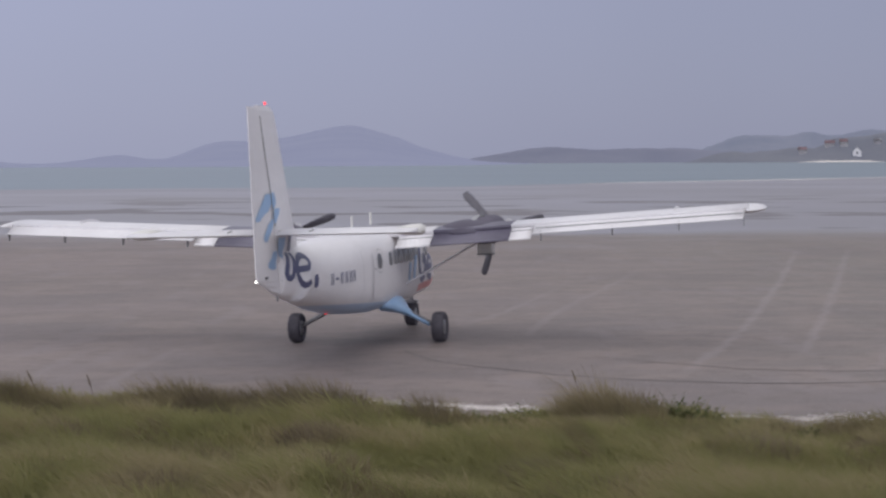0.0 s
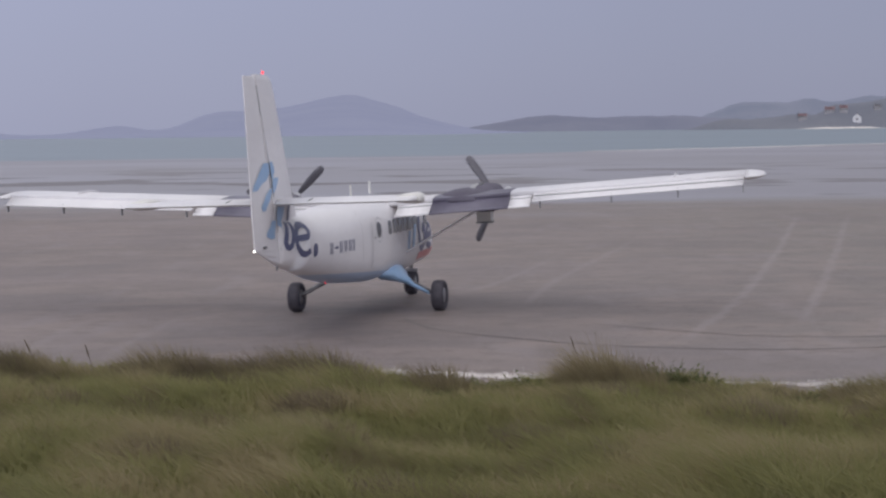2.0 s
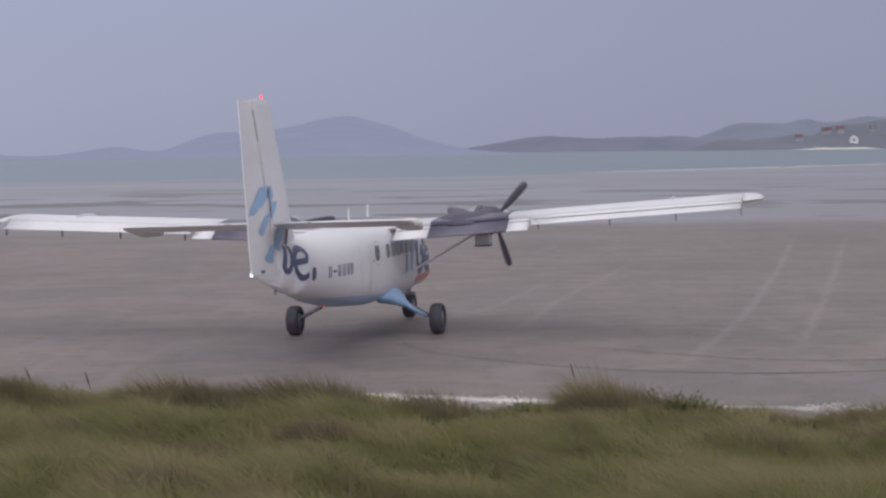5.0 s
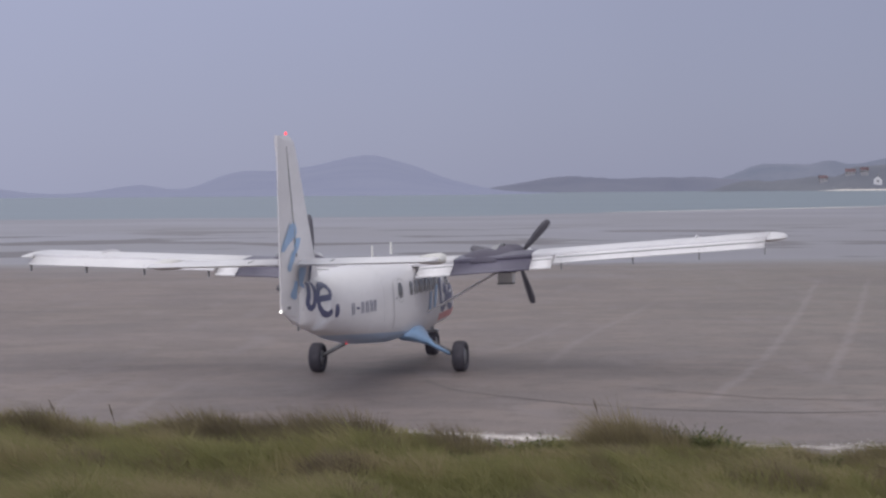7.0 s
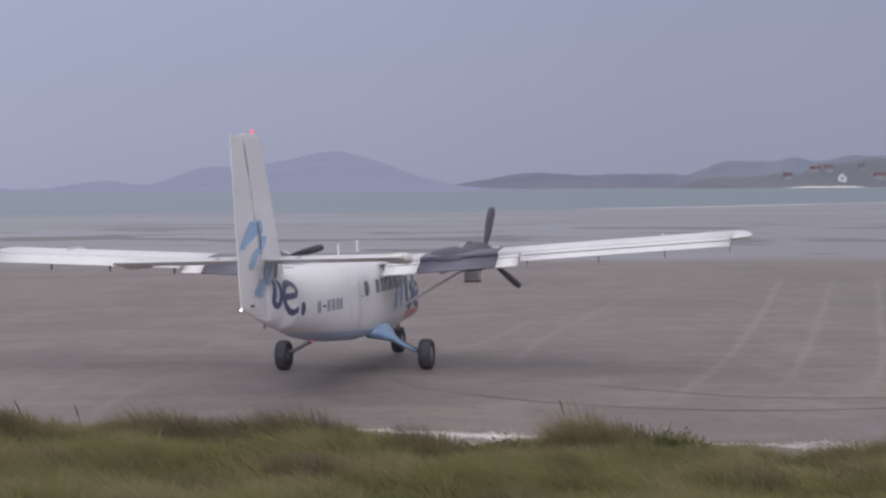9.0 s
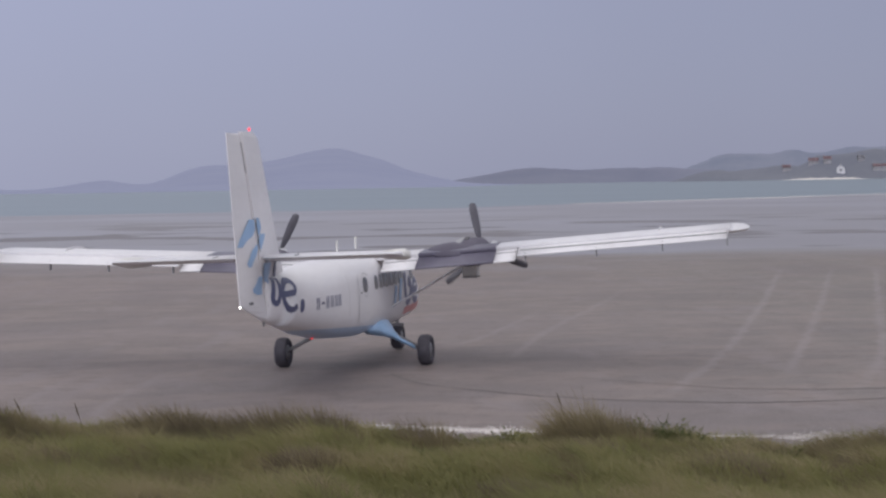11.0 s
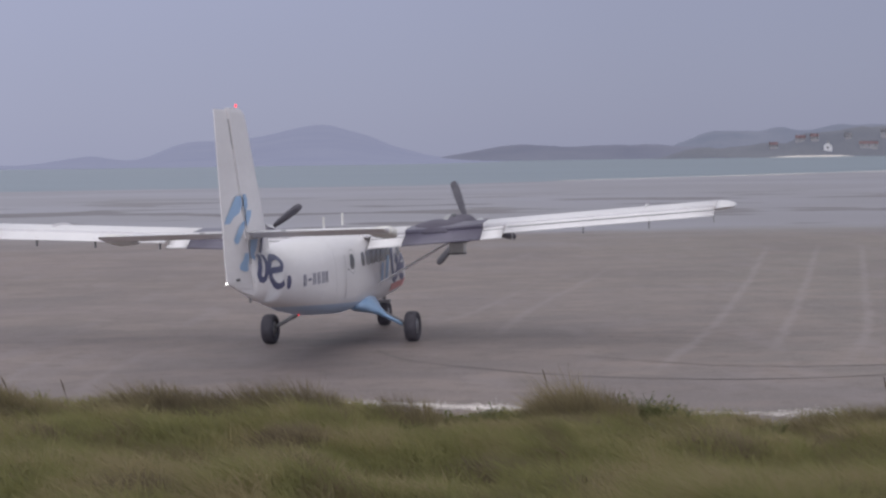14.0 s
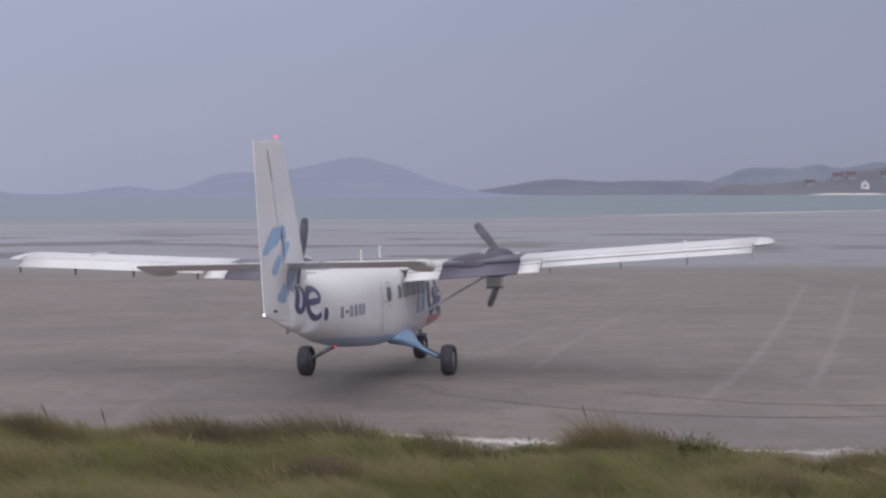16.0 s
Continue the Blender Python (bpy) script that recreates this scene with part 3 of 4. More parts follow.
    for sd in (1, -1):
        wing_piece("wing_panel", sd * 0.0, sd * 1.805, 0.0, 0.80, WHITE, wing, "white inner wing panel")
        wing_piece("wing_dark_panel", sd * 1.805, sd * 3.775, 0.0, 0.80, DARK, wing, "dark painted wing panel behind the engine")
        wing_piece("wing_panel", sd * 3.775, sd * 9.5, 0.0, 0.80, WHITE, wing, "white outer wing panel", steps=4)
        rings = []
        for k in range(6):
            u = k / 5
            x = sd * (9.5 + 0.45 * math.sin(u * math.pi / 2))
            sc = max(0.05, math.cos(u * math.pi / 2)) ** 0.7
            sec = airfoil(WING_LE - (1 - sc) * 0.75, CHORD * (0.95 * sc + 0.05), 0.142 * (0.4 + 0.6 * sc), aft=0.97)
            rings.append([(x, y, wing_z(x) + z + (y - 0.4) * 0.012) for y, z in sec])
        raw("wing_tip", *loft(rings), WHITE, wing, "rounded white wing tip")
        wing_piece("flap", sd * 0.92, sd * 1.80, 0.78, 1.05, WHITE, wing, "white inboard flap", 24, 0.07)
        wing_piece("flap_painted", sd * 1.80, sd * 3.78, 0.78, 1.05, DARK, wing, "dark flap behind the engine", 24, 0.07)
        wing_piece("flap", sd * 3.78, sd * 4.32, 0.78, 1.05, WHITE, wing, "white flap end", 24, 0.07)
        wing_piece("aileron", sd * 4.36, sd * 9.46, 0.79, 1.03, WHITE, wing, "white aileron and outer flap", 17, 0.035, steps=4)
        for x0, x1 in ((0.94, 1.79), (3.79, 4.31)):
            part("flap_seam", rod((sd * x0, -0.30, wing_z(x0) - 0.088), (sd * x1, -0.30, wing_z(x1) - 0.088), 0.011, sides=6), WING_LINE, wing)
        for y0, z0 in ((0.76, 0.0), (0.885, 0.0))[:2 if sd > 0 else 0]:
            yy = WING_LE - y0 * CHORD
            rr = 0.013
            h = 0.064 if y0 < 0.8 else -0.050
            part("wing_seam", rod((sd * 4.4, yy, wing_z(4.4) + h), (sd * 9.45, yy, wing_z(9.45) + h), rr, sides=6), WING_LINE, wing)
        for x in (4.55, 6.3, 7.9, 9.45):
            part("hinge_bracket", box(sd * x - 0.014, sd * x + 0.014, -0.52, -0.42, wing_z(x) - 0.36, wing_z(x) - 0.12, 0.006), WING_LINE, wing, "dark hinge bracket")
        plate = [[(sd * 7.75 + dx, 0.80 + 0.72 * math.cos(math.pi * j / 14), wing_z(7.75) + 0.03 + 0.18 * max(0.0, math.sin(math.pi * j / 14)) ** 0.6) for j in range(15)] for dx in (-0.009, 0.009)]
        raw("wing_fence", *loft(plate), WHITE, wing, "rounded white wing fence", False)
        # engine nacelle on the wing
        nac = thing("nacelle", "", "")
        nac.parent = plane
        cx = sd * 2.82
        rings = []
        for y, hw, lo, hi in ((0.2, 0.18, 2.66, 2.88), (0.45, 0.30, 2.52, 2.98), (0.8, 0.38, 2.44, 3.06), (1.3, 0.44, 2.36, 3.12), (2.0, 0.42, 2.36, 3.10), (2.6, 0.33, 2.46, 3.00), (2.78, 0.26, 2.54, 2.94)):
            ring = []
            for j in range(24):
                w = 2 * math.pi * j / 24
                c, s = math.cos(w), math.sin(w)
                k = 1 / (abs(c) ** 2.6 + abs(s) ** 2.6) ** (1 / 2.6)
                ring.append((cx + hw * k * c, y, (lo + hi) / 2 + (hi - lo) / 2 * k * s))
            rings.append(ring)
        raw("cowling", *loft(rings), COWL, nac, "dark blue-grey engine cowling")
        mids = [((lo + hi) / 2, hw, (hi - lo) / 2, y) for y, hw, lo, hi in ((0.5, 0.32, 2.52, 3.0), (0.8, 0.385, 2.44, 3.068), (1.3, 0.445, 2.36, 3.128), (2.0, 0.425, 2.36, 3.108))]
        rings = [[(cx + hw * c, y, zc + hh * (1 - abs(c) ** 2.6) ** (1 / 2.6)) for c in (-0.80, -0.65, -0.50, -0.35, -0.22)] for zc, hw, hh, y in mids]
        raw("cowling_pale_patch", *loft(rings, closed=False, caps=False), WING_LINE, nac, "pale grey worn panel on the cowling")
        rings = [[(cx + (hw + 0.004) * c, y, zc + (hh + 0.004) * (1 - abs(c) ** 2.6) ** (1 / 2.6)) for c in (0.15, 0.35, 0.55, 0.75, 0.92)] for zc, hw, hh, y in ((2.73, 0.42, 0.37, 2.0), (2.73, 0.375, 0.32, 2.3), (2.73, 0.33, 0.27, 2.6))]
        raw("cowling_pale_patch", *loft(rings, closed=False, caps=False), FAINT, nac, "pale panel at the cowling front")
        part("intake", box(cx - 0.19, cx + 0.19, 1.15, 1.55, 2.13, 2.46, 0.03), GREY_WHITE, nac, "pale grey air intake under the cowling")
        part("intake_lip", box(cx - 0.20, cx + 0.20, 1.13, 1.57, 2.095, 2.128, 0.008), SEAM, nac, "dark lip of the air intake")
        part("cowling_knob", box(cx - 0.05, cx + 0.05, 0.90, 1.06, 3.07, 3.15, 0.015), SEAM, nac, "small dark knob on the cowling")
        rings = []
        for y, hw, hi in ((-0.25, 0.30, 2.82), (0.1, 0.62, 2.95), (0.5, 0.78, 3.01), (0.9, 0.78, 3.03), (1.25, 0.62, 2.97), (1.40, 0.40, 2.86)):
            rings.append([(sd * 2.56 + hw * math.cos(math.pi * j / 12), y, 2.70 + (hi - 2.70) * max(0.0, math.sin(math.pi * j / 12)) ** 0.8) for j in range(13)])
        raw("wing_fillet", *loft(rings), COWL, nac, "dark fillet between cowling and wing")
        part("exhaust_stub", rod((cx + 0.42, 2.1, 2.82), (cx + 0.58, 1.6, 2.9), 0.09, 0.11), STEEL, nac, "steel exhaust stub")
        part("exhaust_stub", rod((cx - 0.42, 2.1, 2.82), (cx - 0.58, 1.6, 2.9), 0.09, 0.11), STEEL, nac, "steel exhaust stub")
        part("strut", rod((sd * 0.82, 0.75, 1.40), (sd * 3.3, 0.62, 2.74), 0.065, 0.06, 12, flat=0.5), WHITE, plane, "grey wing strut")
        # main gear
        part("gear_fairing", leg_fairing(sd), PALE_BLUE, plane, "pale blue landing gear fairing", True)
        part("axle_leg", rod((sd * 0.9, 0.0, 0.86), (sd * 1.78, 0.0, 0.40), 0.06, 0.05), SEAM, plane, "dark axle leg")
        wheel(plane, sd * 1.86, 0.0, 0.385, 0.38, 0.31)
    # nose gear
    part("nose_leg", rod((0, 4.72, 1.05), (0, 4.75, 0.42), 0.07, 0.06), STEEL, plane, "steel nose leg")
    part("nose_fork", box(-0.19, 0.19, 4.64, 4.80, 0.62, 0.72, 0.02), STEEL, plane)
    wheel(plane, 0.0, 4.75, 0.335, 0.33, 0.30)
    # tail: fin, rudder, tailplane, elevator
    fin_profile = lambda z: (-5.95 - (z - 2.75) * 0.46 if z < 5.6 else -7.261 - (z - 5.6) * 2.2)
    hinge = lambda z: -7.62 - (z - 2.75) * 0.275
    rings = []
    for z in (2.42, 3.2, 3.8, 4.4, 5.0, 5.45, 5.62, 5.73):
        le, te = fin_profile(z), hinge(z)
        t = 0.105 - 0.012 * (z - 2.6)
        t = t if z < 5.65 else 0.045
        rings.append([(0, le, z), (t * 0.7, le - 0.12, z), (t, le - 0.4 * (le - te), z), (t * 0.85, te, z), (-t * 0.85, te, z), (-t, le - 0.4 * (le - te), z), (-t * 0.7, le - 0.12, z)])
    fin = raw("fin", *loft(rings), WHITE, plane, "white tail fin", False)
    rud = new("rudder")
    rud.parent = plane
    rud.matrix_basis = pose(0, hinge(2.75), 2.75)
    tagged(rud, "white rudder with pale blue stripes")
    rings = []
    te_of = lambda z: -8.80 - (z - 2.2) * 0.075 if z > 2.12 else -8.77 + (2.12 - z) * 3.2
    for z in (1.75, 1.90, 2.03, 2.12, 2.7, 3.5, 4.4, 5.2, 5.60, 5.69):
        h, te = hinge(z) - 0.03, te_of(z)
        t = 0.085 - 0.012 * (z - 2.6)
        t = t if z < 5.65 else 0.03
        rings.append([(t, h, z), (0.012, te, z), (-0.012, te, z), (-t, h, z)])
    rings = [[(x, y - hinge(2.75), z - 2.75) for x, y, z in r] for r in rings]
    raw("rudder_skin", *loft(rings), WHITE, rud, "", False)
    part("rudder_gap", rod((0.088, 0.0 - 0.02, 0.45), (0.052, hinge(5.5) - hinge(2.75) - 0.02, 2.75), 0.015, sides=6), WING_LINE, rud, "grey rudder gap")

    def stroke(name, pts, parent, dy, dz, xo, paint=PALE_BLUE):
        verts, faces = [], []
        for y, z, w in pts:
            verts += [(xo(y - w, z), y - w - dy, z - dz), (xo(y + w, z), y + w - dy, z - dz)]
        for i in range(len(pts) - 1):
            a = 2 * i
            faces.append((a, a + 1, a + 3, a + 2))
        raw(name, verts, faces, paint, parent, "navy painted stroke" if paint is NAVY else "pale blue painted stroke", False)
    hy = hinge(2.75)
    flat_fin = lambda y, z: 0.118
    on_rud = lambda y, z: 0.020 + 0.085 * max(0.0, min(1.0, (y - te_of(z)) / (hinge(z) - te_of(z))))
    stroke("painted_stroke", [(-8.69, 3.33, 0.13), (-8.54, 3.45, 0.19), (-8.34, 3.54, 0.28), (-8.18, 3.69, 0.27), (-8.13, 3.80, 0.19), (-8.09, 3.89, 0.14)], rud, hy, 2.75, on_rud)
    stroke("painted_stroke", [(-7.84, 3.92, 0.09), (-7.77, 3.80, 0.12), (-7.75, 3.69, 0.12), (-7.80, 3.58, 0.04)], fin, 0, 0, flat_fin)
    stroke("painted_stroke", [(-7.55, 3.58, 0.17), (-7.62, 3.46, 0.18), (-7.67, 3.36, 0.12), (-7.72, 3.26, 0.03)], fin, 0, 0, flat_fin)
    stroke("painted_stroke", [(-7.83, 3.36, 0.03), (-7.95, 3.25, 0.14), (-8.08, 3.10, 0.15), (-8.22, 2.98, 0.15), (-8.22, 2.90, 0.07)], rud, hy, 2.75, on_rud)
    stroke("painted_stroke", [(-7.72, 2.68, 0.10), (-7.78, 2.55, 0.15), (-7.90, 2.44, 0.22), (-7.90, 2.36, 0.22), (-7.80, 2.30, 0.10)], rud, hy, 2.75, on_rud)
    stroke("painted_stroke", [(-7.26, 2.95, 0.24), (-7.34, 2.80, 0.22), (-7.42, 2.66, 0.15), (-7.46, 2.56, 0.09)], fin, 0, 0, flat_fin)
    patch("painted_stroke", stroke_mark([(-7.22, 2.70), (-7.30, 2.62), (-7.37, 2.54)], 0.12), PALE_BLUE, fus, "pale blue painted stroke", 1, 0.008, 12)
    stroke("painted_stroke", [(-6.70, 2.96, 0.07), (-6.76, 2.84, 0.07), (-6.82, 2.72, 0.07), (-6.90, 2.56, 0.07)], fin, 0, 0, flat_fin, NAVY)

    def tail_section(x, fore, aft, mat_thick=0.12):
        sec = airfoil(-6.62, 1.52, mat_thick, aft=aft, fore=fore)
        return [(x, y, z) for y, z in sec]
    for sd in (1, -1):
        rings = [[(x * sd, y, z * k + 3.04) for x, y, z in tail_section(xx, 0.0, 0.56)] for xx, k in ((0.0, 1), (1.5, 1), (2.66, 1), (2.70, 0.9))]
        raw("tailplane", *loft(rings), WHITE, plane, "white tailplane half")
    ele = tagged(new("elevator"), "white elevator with grey underside")
    ele.parent = plane
    ele.matrix_basis = pose(0, -7.49, 3.04)
    for sd in (1, -1):
        rings = []
        for xx, aft in ((0.22, 1.0), (1.5, 1.0), (2.85, 1.0), (3.08, 0.97), (3.15, 0.86)):
            rings.append([(sd * xx, y + 7.49, z) for x, y, z in tail_section(xx, 0.57, aft)])
        raw("elevator_skin", *loft(rings), WHITE, ele, "")
        rings = [[(sd * xx, y + 7.49, z) for x, y, z in tail_section(xx, fore, aft, th)] for xx, fore, aft, th in ((2.72, 0.02, 0.60, 0.14), (2.92, 0.03, 0.60, 0.18), (3.07, 0.07, 0.60, 0.19), (3.16, 0.16, 0.60, 0.13), (3.20, 0.3, 0.6, 0.05))]
        raw("elevator_horn", *loft(rings), GREY_WHITE, ele, "dull white elevator horn")
        part("trim_hinge", rod((sd * 0.9, -0.35, 0.045), (sd * 0.9, -0.05, 0.075), 0.012, sides=6), SEAM, ele)
    # lights, antennas, tail tie-down
    low = Matrix.Translation((0, -hinge(2.75), -2.75))

    def on_rudder(bm):
        bmesh.ops.transform(bm, matrix=low, verts=bm.verts[:])
        return bm
    part("tail_light", on_rudder(ball((0, -8.79, 2.10), 0.021, 0.03, 0.02)), LAMP_WHITE, rud, "lit white tail light", True)
    for sx in (1, -1):
        part("tail_vane", on_rudder(box(sx * 0.05 - 0.025, sx * 0.05 + 0.025, -8.32, -8.16, 2.12, 2.17, 0.006)), SEAM, rud, "small dark rudder vane")
        vane = bmesh.new()
        vs = [vane.verts.new((sx * (0.125 + x), y, z)) for x in (0, 0.012) for y, z in ((-7.40, 2.02), (-7.10, 2.04), (-7.40, 2.13))]
        for q in ((0, 1, 2), (3, 5, 4), (0, 3, 4, 1), (1, 4, 5, 2), (2, 5, 3, 0)):
            vane.faces.new([vs[i] for i in q])
        part("control_horn", vane, SEAM, plane, "small dark control horn")
    part("fin_beacon", ball((0, -7.80, 5.785), 0.024, 0.034, 0.038), LAMP_RED, plane, "lit red beacon", True)
    part("belly_beacon", ball((0, -3.75, 1.03), 0.016, 0.026, 0.018), LAMP_RED, plane, "lit red beacon", True)
    part("antenna_blade", box(-0.012, 0.012, 0.50, 0.66, 2.95, 3.26, 0.008), GREY_WHITE, plane)
    part("antenna_blade", box(-0.012, 0.012, -1.30, -1.16, 2.84, 3.22, 0.008), GREY_WHITE, plane)
    part("tail_tie", rod((0, -7.34, 1.70), (0, -7.36, 1.60), 0.025), SEAM, plane)
    # propellers
    props = []
    for sd in (1, -1):
        p = tagged(new("propeller"), "dark grey three-bladed spinning propeller")
        p.parent = plane
        p.matrix_basis = pose(sd * 2.82, 2.95, 2.72)
        lathe([(-0.18, 0.16), (-0.05, 0.19), (0.12, 0.17), (0.27, 0.10), (0.35, 0.02)], "y", SPINNER, p, "spinner", "polished metal spinner", 20)
        for k in range(3):
            rings = []
            for r, w, tw in ((0.14, 0.05, 60), (0.3, 0.07, 52), (0.55, 0.10, 42), (0.85, 0.115, 34), (1.12, 0.11, 28), (1.25, 0.09, 26), (1.29, 0.04, 26)):
                c, s = math.cos(radians(tw)), math.sin(radians(tw))
                ring = []
                for j in range(8):
                    a = 2 * math.pi * j / 8
                    u, v = w * math.cos(a), 0.022 * math.sin(a)
                    ring.append(Vector((u * c - v * s, u * s + v * c, r)))
                rings.append([tuple(pose(0, 0, 0, 0, 120 * k, 0) @ q) for q in ring])
            raw("blade", *loft(rings), BLADE, p, "dark grey propeller blade")
        props.append(p)
    return plane, props, rud, ele


def leg_fairing(sd):
    """The faired leg: wide at the fuselage, narrow at the axle."""
    bm = bmesh.new()
    rings = []
    # Left fairing cut short, its bare dark leg standing in for fuselage shade
    k = 1.0 if sd > 0 else 0.4
    for x, y0, y1, z0, z1 in ((0.50, -1.25, 0.75, 0.84, 1.22), (0.88, -0.80, 0.6, 0.76, 1.14), (0.88 + 0.17 * k, -0.20, 0.24, 0.67 + 0.1 * (1 - k), 0.86), (0.88 + 0.34 * k, -0.13, 0.15, 0.585 + 0.3 * (1 - k), 0.72 + 0.2 * (1 - k)), (0.88 + 0.72 * k, -0.10, 0.11, 0.40 + 0.55 * (1 - k), 0.51 + 0.52 * (1 - k))):
        rings.append([(sd * x, y0, (z0 + z1) / 2), (sd * x, (y0 * 2 + y1) / 3, z1), (sd * x, (y0 + 2 * y1) / 3, z1), (sd * x, y1, (z0 + z1) / 2), (sd * x, (y0 + 2 * y1) / 3, z0), (sd * x, (y0 * 2 + y1) / 3, z0)])
    v, f = loft(rings)
    vs = [bm.verts.new(p) for p in v]
    for q in f:
        bm.faces.new([vs[i] for i in q])
    return bm


def wheel(parent, x, y, z, r, width):
    w = tagged(new("wheel"), "black balloon-tyred wheel")
    w.parent = parent
    w.matrix_basis = pose(x, y, z)
    h = width / 2
    lathe([(-h * 0.72, r * 0.55), (-h, r * 0.72), (-h * 0.98, r * 0.88), (-h * 0.75, r * 0.97), (-h * 0.3, r), (h * 0.3, r), (h * 0.75, r * 0.97), (h * 0.98, r * 0.88), (h, r * 0.72), (h * 0.72, r * 0.55)], "x", TYRE, w, "tyre", "black rubber tyre", 36)
    lathe([(-h * 0.80, 0.05), (-h * 0.76, r * 0.5), (h * 0.76, r * 0.5), (h * 0.80, 0.05)], "x", STEEL, w, "rim", "dull steel rim", 24)


aircraft, propellers, rudder, elevator = build_aircraft()


# ---- marks in the sand
def ribbon(name, label, points, width, mat, lift, ragged=0.3, seed=0.0, level=None):
    """A long mark on the sand through a few places (ahead, aside)."""
    pts = []
    for i in range(len(points) - 1):
        p0, p1, p2, p3 = points[max(0, i - 1)], points[i], points[i + 1], points[min(len(points) - 1, i + 2)]
        for k in range(14):
            t = k / 14
            pts.append([0.5 * (2 * b + (c - a) * t + (2 * a - 5 * b + 4 * c - e) * t * t + (3 * b - a - 3 * c + e) * t ** 3) for a, b, c, e in zip(p0, p1, p2, p3)])
    pts.append(list(points[-1]))
    verts, faces = [], []
    for i, (d, s) in enumerate(pts):
        a, b = pts[max(0, i - 1)], pts[min(len(pts) - 1, i + 1)]
        q = math.hypot(b[0] - a[0], b[1] - a[1]) or 1
        nd, ns = -(b[1] - a[1]) / q, (b[0] - a[0]) / q
        w = width * (1 + ragged * swell(i * 0.35, 1, 1.0, seed)) * (0.25 + 0.75 * math.sin(math.pi * (i + 1) / (len(pts) + 1)) ** 0.4)
        for u in (-0.5, 0.0, 0.5):
            dd, ss = d + nd * w * u + 0.05 * swell(i, u * 3, 1.0, seed), s + ns * w * u
            verts.append(spot(dd, ss, (ground_height(dd, ss) if level is None else level) + (lift if u == 0 else 0.006) + 0.02 * smooth(48, 75, dd)))
    for i in range(len(pts) - 1):
        for j in (0, 1):
            a = i * 3 + j
            faces.append((a, a + 1, a + 4, a + 3))
    return tagged(new(name, mesh_of(name, verts, faces, mat)), label, "tyre track", kind="structure")


ribbon("tyre_rut_dark", "thin dark curved tyre rut in the sand", [(43.6, -1.0), (41.2, -0.2), (39.2, 1.6), (37.95, 3.4), (37.2, 6.0), (37.3, 8.5), (38.6, 13)], 0.13, WET_RUT, 0.01, 0.3, 8)
ribbon("tyre_rut_dark", "thin dark curved tyre rut in the sand", [(42.0, 3.4), (41.0, 4.6), (40.1, 5.8), (39.5, 7.0), (39.3, 9.5), (40.3, 13.5)], 0.08, WET_RUT, 0.01, 0.3, 9)
ribbon("surf_line", "thin pale line of foam along the sea's edge", [(395, 30), (424, 60), (458, 92), (495, 125), (540, 165), (600, 215)], 7, SHELLS, 0.02, 0.5, 10, -0.53)


ribbon("shell_strip", "pale strip of white shell sand below the dune", [(34.6, -1.6), (34.3, -1.0), (34.05, -0.2), (33.7, 0.6), (33.4, 1.4), (33.2, 2.2)], 0.40, SHELLS, 0.02, 1.2, 12)


def shell_bank():
    """White broken shells thrown up along the dune's foot."""
    rng = np.random.default_rng(8)
    verts, faces = [], []
    while len(faces) < 12000:
        s = -3.0 + 14.5 * rng.random()
        if rng.random() > smooth(-3.0, -0.6, s):
            continue
        mid = 34.1 - 0.34 * (s + 1.0) + 0.010 * (s + 1) ** 2
        w = 0.06 + 0.30 * max(0.0, 0.25 + 1.6 * swell(s, 2, 0.9, 6.0))
        d = mid + w * rng.normal() + 0.15 * swell(s, 1, 0.3, 2.0)
        r = 0.007 + 0.015 * rng.random() ** 2
        a0 = rng.random() * 6.28
        base = len(verts)
        z = ground_height(d, s) + 0.004
        for k in range(4):
            w4 = a0 + k * 1.57 + 0.4 * rng.normal()
            verts.append(spot(d + r * math.cos(w4), s + r * math.sin(w4), z + (0.006 + 0.025 * rng.random() if k < 2 else 0)))
        faces.append((base, base + 1, base + 2, base + 3))
    tagged(new("shells", mesh_of("shells", verts, faces, SHELLS, False)), "white broken shells strewn below the dune", "shells", kind="stuff")


shell_bank()


